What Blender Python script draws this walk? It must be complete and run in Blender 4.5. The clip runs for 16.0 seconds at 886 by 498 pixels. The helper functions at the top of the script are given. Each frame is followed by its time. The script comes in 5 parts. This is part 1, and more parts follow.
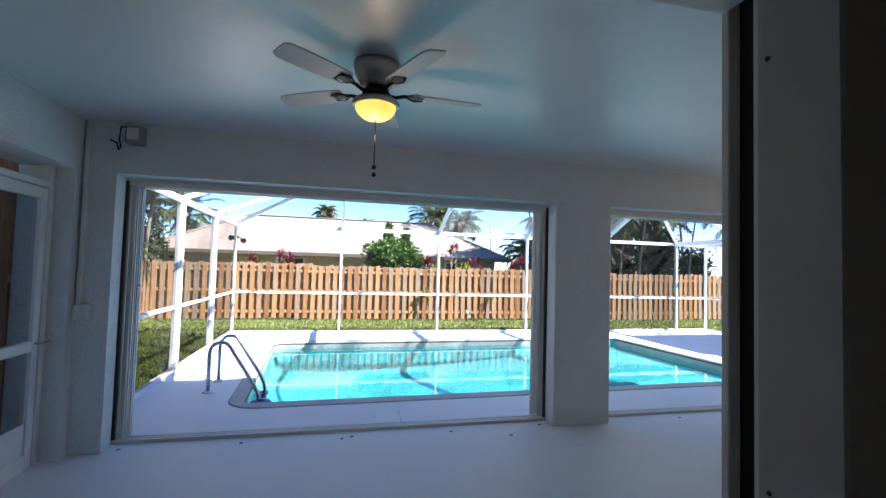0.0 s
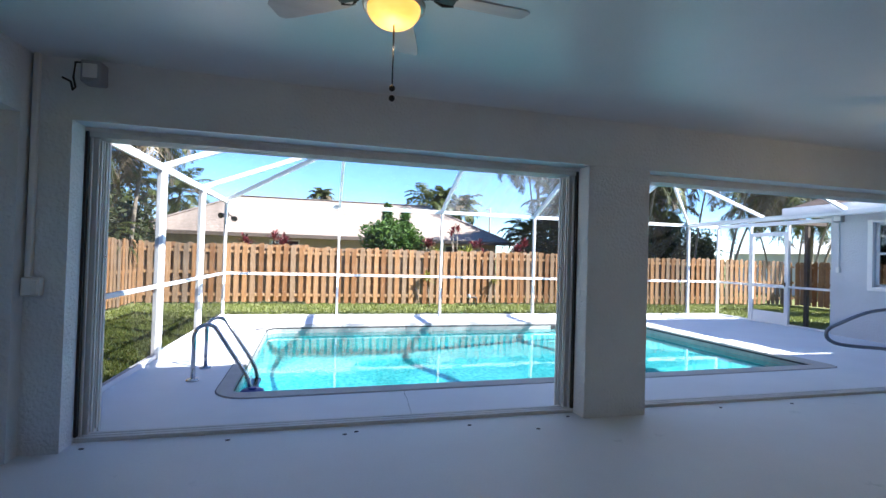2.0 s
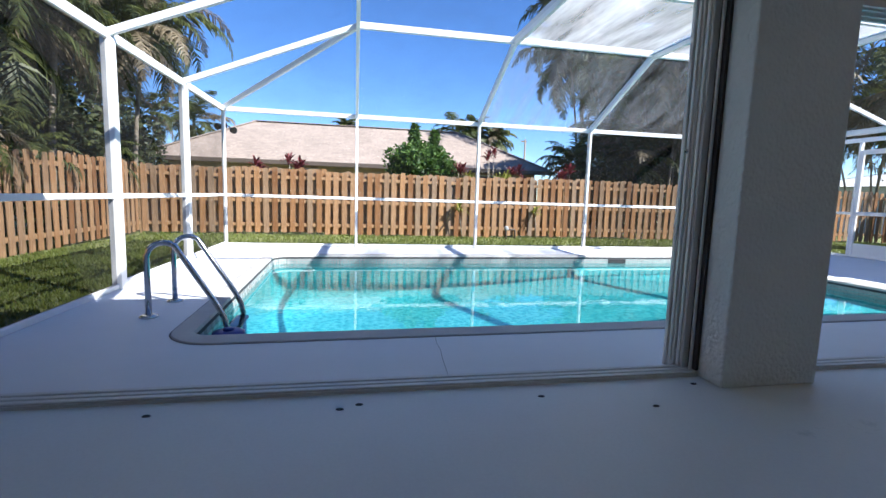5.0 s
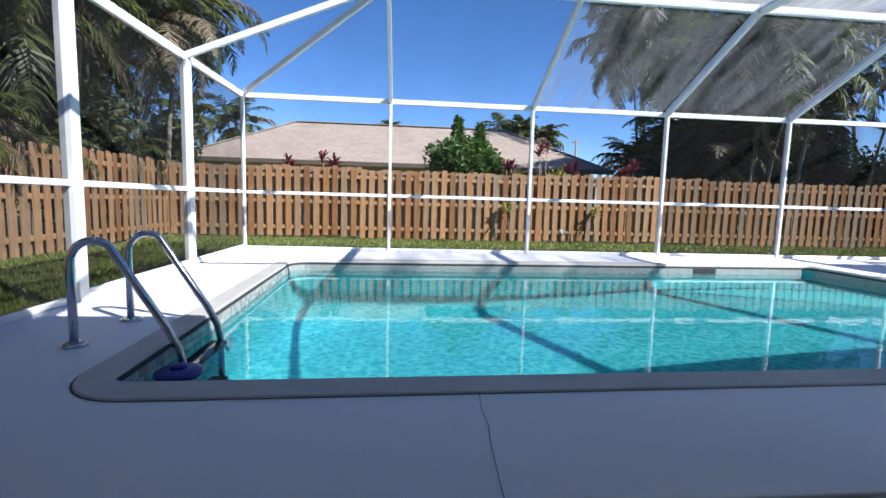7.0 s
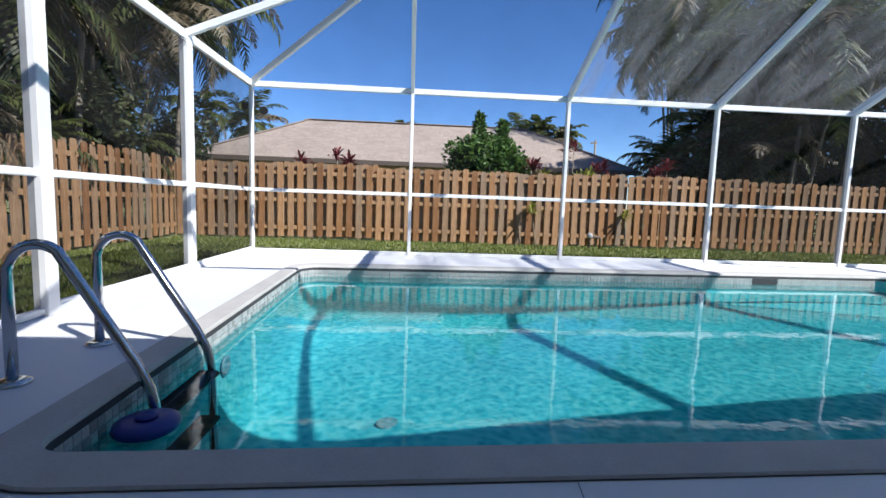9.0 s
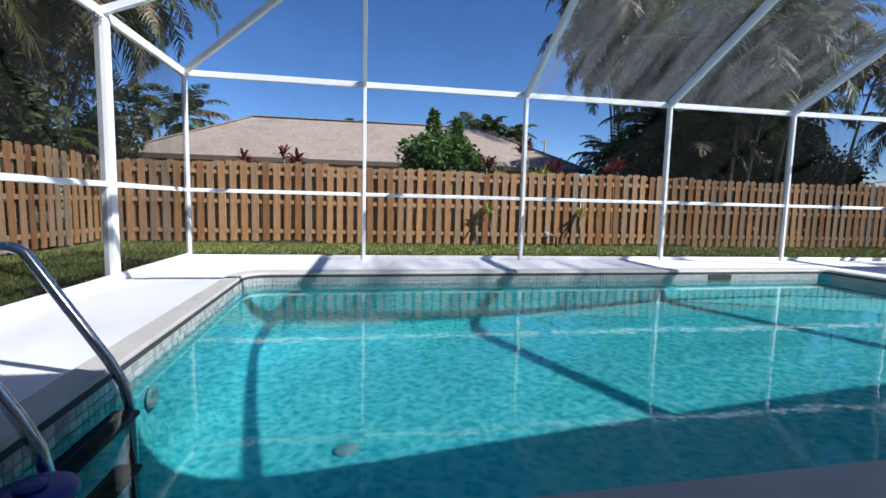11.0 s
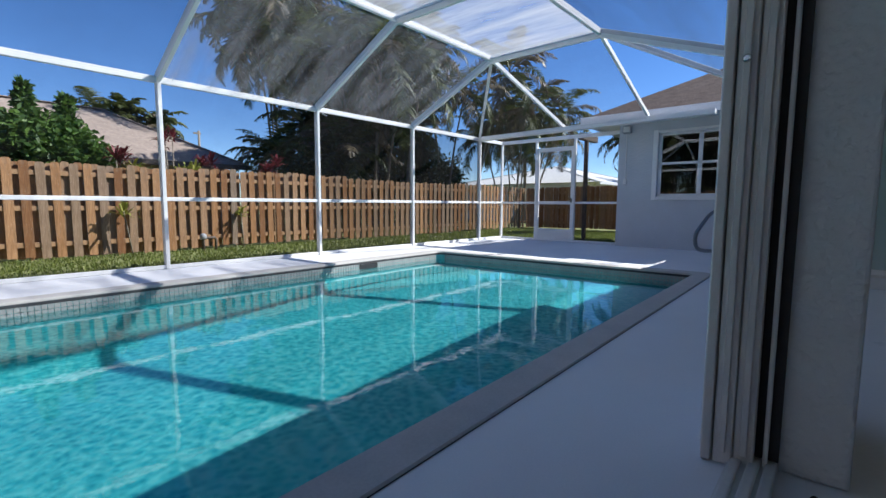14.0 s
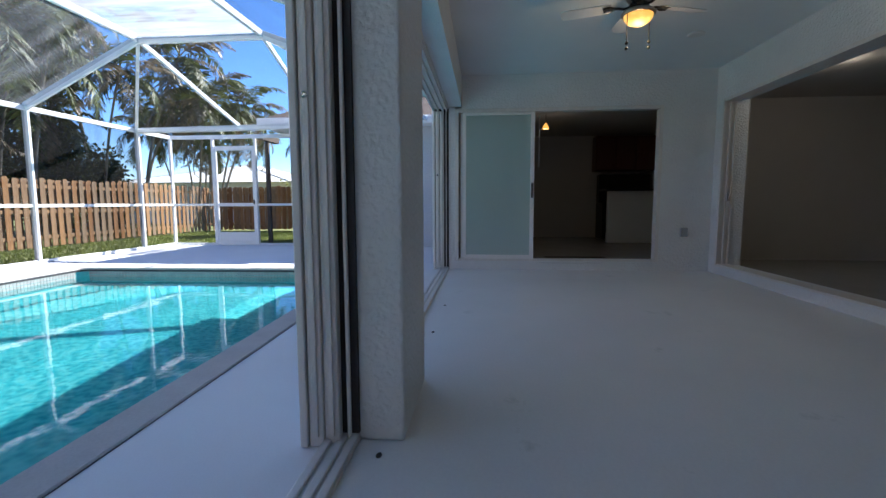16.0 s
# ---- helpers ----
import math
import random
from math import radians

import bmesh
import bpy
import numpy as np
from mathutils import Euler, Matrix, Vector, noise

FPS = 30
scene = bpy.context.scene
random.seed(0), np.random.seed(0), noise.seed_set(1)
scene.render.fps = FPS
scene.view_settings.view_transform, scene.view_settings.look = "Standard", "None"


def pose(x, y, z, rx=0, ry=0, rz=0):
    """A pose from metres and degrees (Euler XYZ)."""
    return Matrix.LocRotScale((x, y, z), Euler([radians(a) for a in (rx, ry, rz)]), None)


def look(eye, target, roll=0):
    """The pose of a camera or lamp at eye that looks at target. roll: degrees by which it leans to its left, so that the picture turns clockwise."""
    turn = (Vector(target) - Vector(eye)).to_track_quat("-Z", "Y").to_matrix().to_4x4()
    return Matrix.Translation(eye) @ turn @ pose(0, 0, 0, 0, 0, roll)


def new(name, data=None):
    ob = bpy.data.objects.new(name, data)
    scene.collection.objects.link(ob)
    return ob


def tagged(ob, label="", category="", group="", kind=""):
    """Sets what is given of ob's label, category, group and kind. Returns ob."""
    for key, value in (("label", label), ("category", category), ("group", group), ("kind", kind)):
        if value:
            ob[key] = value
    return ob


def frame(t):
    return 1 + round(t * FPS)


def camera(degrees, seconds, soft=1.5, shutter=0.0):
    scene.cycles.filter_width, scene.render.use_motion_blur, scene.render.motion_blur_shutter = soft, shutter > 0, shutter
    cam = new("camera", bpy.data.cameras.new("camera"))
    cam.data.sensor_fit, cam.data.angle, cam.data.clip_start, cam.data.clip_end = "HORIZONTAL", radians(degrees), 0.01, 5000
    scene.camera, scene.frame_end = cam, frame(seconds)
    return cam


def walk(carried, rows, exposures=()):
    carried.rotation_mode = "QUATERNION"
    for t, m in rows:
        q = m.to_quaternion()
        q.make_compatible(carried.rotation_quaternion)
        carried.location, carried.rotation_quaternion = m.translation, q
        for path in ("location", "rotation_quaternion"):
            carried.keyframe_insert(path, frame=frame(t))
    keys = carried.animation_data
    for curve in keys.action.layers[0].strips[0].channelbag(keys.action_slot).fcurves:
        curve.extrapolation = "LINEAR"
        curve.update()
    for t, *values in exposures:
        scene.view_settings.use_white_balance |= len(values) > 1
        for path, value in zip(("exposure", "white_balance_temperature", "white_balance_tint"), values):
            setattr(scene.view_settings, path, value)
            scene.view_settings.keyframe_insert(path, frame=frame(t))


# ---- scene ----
cam = camera(88.1, 16.0)
PATH = [
    (0, (0.509, 0.314, 1.655), (0.983, 2.255, 1.744), 1.6),
    (0.5, (0.492, 0.343, 1.634), (0.981, 2.281, 1.718), 1.7),
    (1, (0.481, 0.47, 1.563), (0.982, 2.404, 1.644), 1.6),
    (1.5, (0.509, 0.752, 1.513), (1.01, 2.687, 1.584), 1.8),
    (2, (0.474, 0.985, 1.507), (0.969, 2.922, 1.538), 1.7),
    (2.5, (0.427, 1.235, 1.454), (0.916, 3.173, 1.371), 1.7),
    (3, (0.49, 1.44, 1.376), (0.958, 3.374, 1.182), 1.8),
    (3.5, (0.608, 1.61, 1.314), (1.043, 3.551, 1.105), 1.6),
    (4, (0.677, 1.829, 1.225), (1.089, 3.774, 1.009), 1.6),
    (4.2, (0.678, 1.98, 1.191), (1.083, 3.925, 0.959), 1.7),
    (6.5, (0.953, 3.676, 0.962), (1.212, 5.647, 0.745), 1.6),
    (7, (0.974, 3.933, 0.923), (1.159, 5.913, 0.714), 1.6),
    (7.5, (0.939, 4.156, 0.924), (1.074, 6.141, 0.716), 1.8),
    (8, (0.887, 4.367, 0.914), (1.011, 6.353, 0.709), 1.8),
    (10.3, (0.759, 4.974, 0.846), (0.958, 6.954, 0.652), 1.9),
    (10.5, (0.753, 5.011, 0.847), (0.977, 6.99, 0.659), 1.6),
    (11, (0.769, 5.02, 0.872), (1.109, 6.982, 0.676), 1.4),
    (11.5, (0.828, 5.017, 0.887), (1.324, 6.944, 0.691), 1.3),
    (12, (0.86, 5.026, 0.899), (1.534, 6.899, 0.701), 1.3),
    (12.5, (0.879, 5.026, 0.919), (1.745, 6.818, 0.718), 1.3),
    (13, (0.91, 5.01, 0.89), (1.984, 6.686, 0.698), 0.8),
    (13.5, (0.923, 5.011, 0.918), (2.222, 6.519, 0.723), 0.6),
    (14, (0.957, 4.967, 0.935), (2.464, 6.267, 0.74), 0.3),
    (14.5, (1.009, 4.895, 0.971), (2.683, 5.972, 0.774), 0.3),
    (15, (1.009, 4.784, 0.987), (2.818, 5.613, 0.788), 0.1),
    (15.5, (1.054, 4.654, 0.985), (2.972, 5.183, 0.788), -0.0),
    (16, (1.063, 4.553, 1.008), (3.046, 4.727, 0.808), -0.2),
]
walk(cam, [(t, look(eye, target, roll)) for t, eye, target, roll in PATH],
     exposures=[(t, stops, 6150, 9) for t, stops in ((0.0, 2.1), (1.5, 2.08), (2.5, 1.92), (4.0, 1.7), (6.5, 1.14), (8.0, 0.98), (10.5, 0.72), (13.5, 0.60), (14.5, 0.92), (15.3, 1.35), (16.0, 1.62))])

# ---------------------------------------------------------------- light
SUN_TO = Vector((0.86, -0.645, 1.0)).normalized()
world = bpy.data.worlds.new("sky")
world.use_nodes = True
scene.world = world
wn = world.node_tree.nodes
sky = wn.new("ShaderNodeTexSky")
sky.sky_type = "NISHITA"
sky.sun_disc = False
sky.sun_elevation = math.asin(SUN_TO.z)
sky.sun_rotation = math.atan2(SUN_TO.x, SUN_TO.y)
sky.air_density, sky.dust_density, sky.ozone_density = 1.0, 0.0, 2.2
sky.altitude = 3000.0
wn["Background"].inputs["Strength"].default_value = 0.12
deep = wn.new("ShaderNodeHueSaturation")
deep.inputs["Hue"].default_value = 0.508
deep.inputs["Saturation"].default_value, deep.inputs["Value"].default_value = 1.22, 0.84
world.node_tree.links.new(sky.outputs[0], deep.inputs["Color"])
world.node_tree.links.new(deep.outputs[0], wn["Background"].inputs["Color"])
sun = new("sun", bpy.data.lights.new("sun", "SUN"))
sun.data.energy, sun.data.angle, sun.data.color = 5.0, radians(0.55), (1.0, 0.965, 0.915)
sun.matrix_world = look((6, -6, 12), Vector((6, -6, 12)) - SUN_TO)

# bulbs of the two ceiling fans and the downlight in the room beyond
for name, place, power, tone in (("fan_bulb", (0.734, 3.02, 2.42), 0.8, (1.0, 0.72, 0.42)), ("fan_bulb", (5.32, 3.23, 2.42), 2.3, (1.0, 0.72, 0.42)),
                                 ("downlight_bulb", (7.2, 0.26, 2.66), 2.0, (1.0, 0.86, 0.68)),
                                 ("pendant_bulb", (10.0, 3.39, 2.33), 0.9, (1.0, 0.86, 0.68))):
    bulb = new(name, bpy.data.lights.new(name, "POINT"))
    bulb.data.energy, bulb.data.color, bulb.data.shadow_soft_size = power, tone, 0.05
    bulb.location = place

# ---------------------------------------------------------------- materials


def material(name, build):
    m = bpy.data.materials.new(name)
    m.use_nodes = True
    nt = m.node_tree
    build(nt, nt.nodes["Principled BSDF"], nt.nodes["Material Output"])
    return m


def node(nt, kind, inputs=None, **props):
    n = nt.nodes.new(kind)
    for k, v in props.items():
        setattr(n, k, v)
    for k, v in (inputs or {}).items():
        if isinstance(v, bpy.types.NodeSocket):
            nt.links.new(v, n.inputs[k])
        else:
            n.inputs[k].default_value = v
    return n


def coords(nt, scale=(1, 1, 1), kind="Object"):
    tc = node(nt, "ShaderNodeTexCoord")
    mp = node(nt, "ShaderNodeMapping", {"Vector": tc.outputs[kind], "Scale": scale})
    return mp.outputs[0]


def ramp(nt, fac, stops):
    r = node(nt, "ShaderNodeValToRGB", {"Fac": fac})
    els = r.color_ramp.elements
    while len(els) < len(stops):
        els.new(0.5)
    for e, (p, c) in zip(els, stops):
        e.position, e.color = p, (*c, 1)
    return r.outputs[0]


def mixc(nt, fac, a, b, mode="MIX"):
    n = nt.nodes.new("ShaderNodeMix")
    n.data_type, n.blend_type = "RGBA", mode
    for sock, v in ((n.inputs[0], fac), (n.inputs[6], a), (n.inputs[7], b)):
        if isinstance(v, bpy.types.NodeSocket):
            nt.links.new(v, sock)
        else:
            sock.default_value = v if not isinstance(v, tuple) else (*v, 1)
    return n.outputs[2]


def surface(name, base, rough=0.6, metal=0.0, vary=0.15, scale=3.0, grain=40.0, bump=0.1, dist=0.004, spec=0.5, stretch=(1, 1, 1), island=0.0, wear=None, coat=0.0):
    """A painted, stone, wood or metal surface: colour varied at two scales, with fine relief."""
    def build(nt, p, out):
        v = coords(nt, stretch)
        big = node(nt, "ShaderNodeTexNoise", {"Vector": v, "Scale": scale, "Detail": 5.0, "Roughness": 0.6})
        fine = node(nt, "ShaderNodeTexNoise", {"Vector": v, "Scale": grain, "Detail": 4.0})
        dark = tuple(c * (1 - vary) for c in base)
        light = tuple(min(1, c * (1 + vary)) for c in base)
        col = ramp(nt, big.outputs[0], [(0.3, dark), (0.7, light)])
        col = mixc(nt, 0.35, col, ramp(nt, fine.outputs[0], [(0.35, dark), (0.65, light)]))
        if wear:
            spots = node(nt, "ShaderNodeTexNoise", {"Vector": v, "Scale": wear[0], "Detail": 8.0, "Roughness": 0.7})
            col = mixc(nt, ramp(nt, spots.outputs[0], [(wear[1], (0, 0, 0)), (wear[1] + 0.12, (1, 1, 1))]), col, wear[2])
        if island:
            oi = node(nt, "ShaderNodeObjectInfo")
            hsv = node(nt, "ShaderNodeHueSaturation", {"Color": col})
            mr = node(nt, "ShaderNodeMapRange", {"Value": oi.outputs["Random"], "To Min": 1 - island, "To Max": 1 + island})
            nt.links.new(mr.outputs[0], hsv.inputs["Value"])
            col = hsv.outputs[0]
        nt.links.new(col, p.inputs["Base Color"])
        p.inputs["Roughness"].default_value = rough
        p.inputs["Metallic"].default_value = metal
        p.inputs["Specular IOR Level"].default_value = spec
        p.inputs["Coat Weight"].default_value = coat
        if bump:
            b = node(nt, "ShaderNodeBump", {"Height": fine.outputs[0], "Strength": bump, "Distance": dist})
            nt.links.new(b.outputs[0], p.inputs["Normal"])
    return material(name, build)


def stucco_build(base, knob):
    def build(nt, p, out):
        v = coords(nt)
        n1 = node(nt, "ShaderNodeTexNoise", {"Vector": v, "Scale": 55.0, "Detail": 4.0, "Roughness": 0.55})
        n2 = node(nt, "ShaderNodeTexVoronoi", {"Vector": v, "Scale": 38.0}, feature="SMOOTH_F1")
        n3 = node(nt, "ShaderNodeTexNoise", {"Vector": v, "Scale": 1.6, "Detail": 6.0, "Roughness": 0.65})
        h = node(nt, "ShaderNodeMath", {0: n1.outputs[0], 1: n2.outputs[0]}, operation="ADD")
        b = node(nt, "ShaderNodeBump", {"Height": h.outputs[0], "Strength": knob, "Distance": 0.012})
        nt.links.new(b.outputs[0], p.inputs["Normal"])
        col = ramp(nt, n3.outputs[0], [(0.3, tuple(c * 0.92 for c in base)), (0.65, base)])
        nt.links.new(col, p.inputs["Base Color"])
        p.inputs["Roughness"].default_value = 0.55
    return build


stucco = material("white_stucco", stucco_build((0.74, 0.765, 0.78), 0.6))
# darker, bluer copy of the white stucco for the wing walls
wing_stucco = material("darker_wing_stucco", stucco_build((0.56, 0.59, 0.63), 0.5))
ceiling_paint = surface("satin_ceiling_paint", (0.735, 0.775, 0.79), rough=0.34, vary=0.04, scale=1.2, grain=90, bump=0.10, dist=0.003)
room_paint = surface("room_wall_paint", (0.50, 0.48, 0.455), rough=0.7, vary=0.04, scale=1.5, grain=120, bump=0.05)
floor_paint = surface("painted_lanai_floor", (0.755, 0.77, 0.785), rough=0.5, vary=0.05, scale=1.1, grain=60, bump=0.12, dist=0.002, wear=(2.2, 0.63, (0.52, 0.55, 0.56)))
deck_paint = surface("painted_pool_deck", (0.78, 0.78, 0.80), rough=0.6, vary=0.05, scale=0.9, grain=110, bump=0.25, dist=0.003, wear=(3.0, 0.66, (0.58, 0.57, 0.57)))
coping_stone = surface("concrete_coping", (0.51, 0.485, 0.46), rough=0.8, vary=0.12, scale=4, grain=70, bump=0.3, dist=0.004)
joint_and_shadow_dark = surface("dark_joints_and_shadow", (0.05, 0.05, 0.055), rough=0.8, vary=0.2)
white_alu = surface("white_aluminium", (0.80, 0.80, 0.79), rough=0.4, vary=0.03, scale=2, grain=30, bump=0.03, wear=(5, 0.70, (0.62, 0.60, 0.56)))
grey_alu = surface("mill_aluminium_frame", (0.70, 0.69, 0.67), rough=0.45, metal=0.1, vary=0.08, scale=3, grain=60, bump=0.05, stretch=(6, 6, 1))
dark_gap = surface("dark_groove", (0.025, 0.025, 0.028), rough=0.7, vary=0.2)
steel = surface("polished_steel", (0.60, 0.61, 0.62), rough=0.14, metal=1.0, vary=0.05, scale=6, grain=80, bump=0.03)
rail_grey = surface("weathered_grey_rail", (0.20, 0.215, 0.23), rough=0.38, metal=0.5, vary=0.1, scale=5, grain=60, bump=0.04)
nickel = surface("brushed_nickel", (0.42, 0.38, 0.33), rough=0.3, metal=1.0, vary=0.08, scale=6, grain=120, bump=0.05)
black_metal = surface("dark_metal", (0.03, 0.028, 0.026), rough=0.4, metal=0.6, vary=0.2)
blade_grey = surface("washed_grey_blade", (0.50, 0.52, 0.55), rough=0.45, vary=0.08, scale=2, grain=30, stretch=(1, 8, 1), bump=0.05)
plastic_grey = surface("grey_plastic", (0.30, 0.31, 0.32), rough=0.5, vary=0.08)
plastic_white = surface("white_plastic", (0.72, 0.72, 0.70), rough=0.45, vary=0.04)
plastic_blue = surface("blue_plastic", (0.02, 0.03, 0.22), rough=0.35, vary=0.1)
rubber = surface("black_rubber", (0.02, 0.02, 0.02), rough=0.8, vary=0.2)


def board_build(nt, p, out):
    v = coords(nt, (9, 9, 0.8))
    grain = node(nt, "ShaderNodeTexNoise", {"Vector": v, "Scale": 7.0, "Detail": 6.0, "Roughness": 0.65, "Distortion": 0.4})
    patch = node(nt, "ShaderNodeTexNoise", {"Vector": coords(nt, (2, 2, 0.9)), "Scale": 2.2, "Detail": 5.0, "Roughness": 0.7})
    oi = node(nt, "ShaderNodeObjectInfo")
    tone = ramp(nt, oi.outputs["Random"], [(0.0, (0.25, 0.125, 0.058)), (0.3, (0.40, 0.225, 0.11)), (0.55, (0.29, 0.22, 0.16)), (0.8, (0.46, 0.27, 0.14)), (1.0, (0.27, 0.215, 0.17))])
    col = mixc(nt, ramp(nt, grain.outputs[0], [(0.35, (0, 0, 0)), (0.7, (1, 1, 1))]), mixc(nt, 1.0, tone, (0.62, 0.56, 0.50), "MULTIPLY"), mixc(nt, 1.0, tone, (1.18, 1.14, 1.08), "MULTIPLY"))
    col = mixc(nt, ramp(nt, patch.outputs[0], [(0.50, (0, 0, 0)), (0.72, (0.7, 0.7, 0.7))]), col, (0.27, 0.21, 0.155))
    nt.links.new(col, p.inputs["Base Color"])
    p.inputs["Roughness"].default_value = 0.85
    p.inputs["Specular IOR Level"].default_value = 0.25
    b = node(nt, "ShaderNodeBump", {"Height": grain.outputs[0], "Strength": 0.4, "Distance": 0.004})
    nt.links.new(b.outputs[0], p.inputs["Normal"])


fence_wood = material("weathered_cedar_board", board_build)
fence_rail_wood = surface("fence_rail_wood", (0.36, 0.215, 0.11), rough=0.8, vary=0.2, scale=4, grain=50, bump=0.3)
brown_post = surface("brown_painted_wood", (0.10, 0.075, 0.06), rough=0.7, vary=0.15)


def course_build(base, dark, width, height):
    def build(nt, p, out):
        v = coords(nt)
        br = node(nt, "ShaderNodeTexBrick", {"Vector": v, "Color1": (*base, 1), "Color2": (*(c * 0.82 for c in base), 1), "Mortar": (*dark, 1),
                                              "Scale": 1.0, "Mortar Size": 0.005, "Mortar Smooth": 0.8, "Bias": -0.1, "Brick Width": width, "Row Height": height})
        n = node(nt, "ShaderNodeTexNoise", {"Vector": v, "Scale": 0.7, "Detail": 6.0, "Roughness": 0.7})
        f = node(nt, "ShaderNodeTexNoise", {"Vector": v, "Scale": 9.0, "Detail": 4.0})
        col = mixc(nt, ramp(nt, n.outputs[0], [(0.4, (0, 0, 0)), (0.75, (0.6, 0.6, 0.6))]), br.outputs["Color"], tuple(c * 1.25 for c in base))
        col = mixc(nt, ramp(nt, f.outputs[0], [(0.45, (0, 0, 0)), (0.8, (0.8, 0.8, 0.8))]), col, dark)
        nt.links.new(col, p.inputs["Base Color"])
        p.inputs["Roughness"].default_value = 0.95
        p.inputs["Specular IOR Level"].default_value = 0.1
        b = node(nt, "ShaderNodeBump", {"Height": br.outputs["Color"], "Strength": 0.5, "Distance": 0.02})
        nt.links.new(b.outputs[0], p.inputs["Normal"])
    return build


shingle_tan = material("tan_roof_tiles", course_build((0.335, 0.275, 0.235), (0.22, 0.175, 0.148), 0.28, 0.14))
shingle_brown = surface("brown_shingles", (0.13, 0.10, 0.085), rough=0.95, spec=0.1, vary=0.3, scale=5, grain=22, stretch=(1, 1, 2), bump=0.7, dist=0.02)
white_roof = surface("pale_neighbour_roof", (0.62, 0.62, 0.60), rough=0.8, vary=0.08, scale=2, grain=18)
tan_wall = surface("tan_house_wall", (0.42, 0.33, 0.25), rough=0.85, vary=0.06, scale=3, grain=60)
room_tile = surface("room_floor_tile", (0.36, 0.35, 0.33), rough=0.25, vary=0.1, scale=2, grain=40, bump=0.05)
cherry = surface("cherry_cabinet", (0.10, 0.028, 0.018), rough=0.35, vary=0.25, scale=4, grain=30, stretch=(6, 6, 1))
granite = surface("black_granite", (0.015, 0.015, 0.016), rough=0.15, vary=0.4, grain=160)
blind_fabric = surface("pale_blind", (0.55, 0.62, 0.62), rough=0.8, vary=0.04, stretch=(1, 12, 1))
trunk_bark = surface("palm_trunk", (0.26, 0.22, 0.17), rough=0.9, vary=0.3, scale=3, grain=14, stretch=(1, 1, 5), bump=0.6, dist=0.02)


def leaf_material(name, a, b, trans=0.35):
    def build(nt, p, out):
        g = node(nt, "ShaderNodeNewGeometry")
        big = node(nt, "ShaderNodeTexNoise", {"Vector": coords(nt), "Scale": 0.9, "Detail": 3.0})
        f = node(nt, "ShaderNodeMath", {0: g.outputs["Random Per Island"], 1: big.outputs[0]}, operation="MULTIPLY_ADD")
        f.inputs[2].default_value = 0.1
        col = ramp(nt, f.outputs[0], [(0.05, a), (0.75, b)])
        nt.links.new(col, p.inputs["Base Color"])
        p.inputs["Roughness"].default_value = 0.5
        tr = node(nt, "ShaderNodeBsdfTranslucent", {"Color": col})
        mx = node(nt, "ShaderNodeMixShader", {0: trans, 1: p.outputs[0], 2: tr.outputs[0]})
        nt.links.new(mx.outputs[0], out.inputs[0])
    return material(name, build)


palm_leaf = leaf_material("palm_leaf", (0.03, 0.045, 0.012), (0.145, 0.165, 0.045))
palm_dry = leaf_material("dry_palm_leaf", (0.10, 0.08, 0.048), (0.30, 0.24, 0.155), 0.25)
shrub_leaf = leaf_material("shrub_leaf", (0.03, 0.075, 0.014), (0.13, 0.23, 0.045))
red_leaf = leaf_material("red_leaf", (0.07, 0.012, 0.016), (0.24, 0.04, 0.045))
yellow_leaf = leaf_material("yellow_green_leaf", (0.16, 0.19, 0.03), (0.38, 0.36, 0.06))
dark_leaf = leaf_material("dark_leaf", (0.035, 0.05, 0.022), (0.13, 0.15, 0.065))
grass_blade = leaf_material("grass_blade", (0.10, 0.14, 0.03), (0.26, 0.30, 0.07))
grass_ground = surface("lawn", (0.19, 0.21, 0.07), rough=0.95, vary=0.35, scale=1.2, grain=50, bump=0.8, dist=0.03, wear=(1.5, 0.60, (0.11, 0.10, 0.045)))


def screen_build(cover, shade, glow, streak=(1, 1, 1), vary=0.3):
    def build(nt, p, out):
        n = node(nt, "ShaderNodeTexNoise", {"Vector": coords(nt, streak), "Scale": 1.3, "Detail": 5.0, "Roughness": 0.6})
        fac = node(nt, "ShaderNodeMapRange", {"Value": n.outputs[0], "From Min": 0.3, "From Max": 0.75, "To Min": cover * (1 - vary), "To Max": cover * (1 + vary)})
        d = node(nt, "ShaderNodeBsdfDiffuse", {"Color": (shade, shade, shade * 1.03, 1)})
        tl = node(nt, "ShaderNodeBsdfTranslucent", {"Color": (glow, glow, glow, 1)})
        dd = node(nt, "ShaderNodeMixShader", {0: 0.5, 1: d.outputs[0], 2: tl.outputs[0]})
        t = node(nt, "ShaderNodeBsdfTransparent")
        mx = node(nt, "ShaderNodeMixShader", {0: fac.outputs[0], 1: t.outputs[0], 2: dd.outputs[0]})
        nt.links.new(mx.outputs[0], out.inputs[0])
        nt.nodes.remove(p)
    return build


screen_mesh = material("insect_screen", screen_build(0.17, 0.04, 0.04))
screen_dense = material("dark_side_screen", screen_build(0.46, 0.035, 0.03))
# cover raised to paint in the shade of the trees behind these panels
screen_tree_shade = material("tree_shade_back_screen", screen_build(0.46, 0.03, 0.025, (2.0, 1.0, 0.4), 0.25))
screen_roof = material("roof_screen", screen_build(0.16, 0.05, 0.05))
# self-shading at a grazing view put into the cover of the house-side panels
screen_steep = material("grazing_shade_roof_screen", screen_build(0.32, 0.10, 0.08, (1.4, 0.5, 1.0), 0.4))
screen_eave = material("grazing_shade_eave_screen", screen_build(0.36, 0.10, 0.04, (0.3, 1.6, 1.0), 0.35))
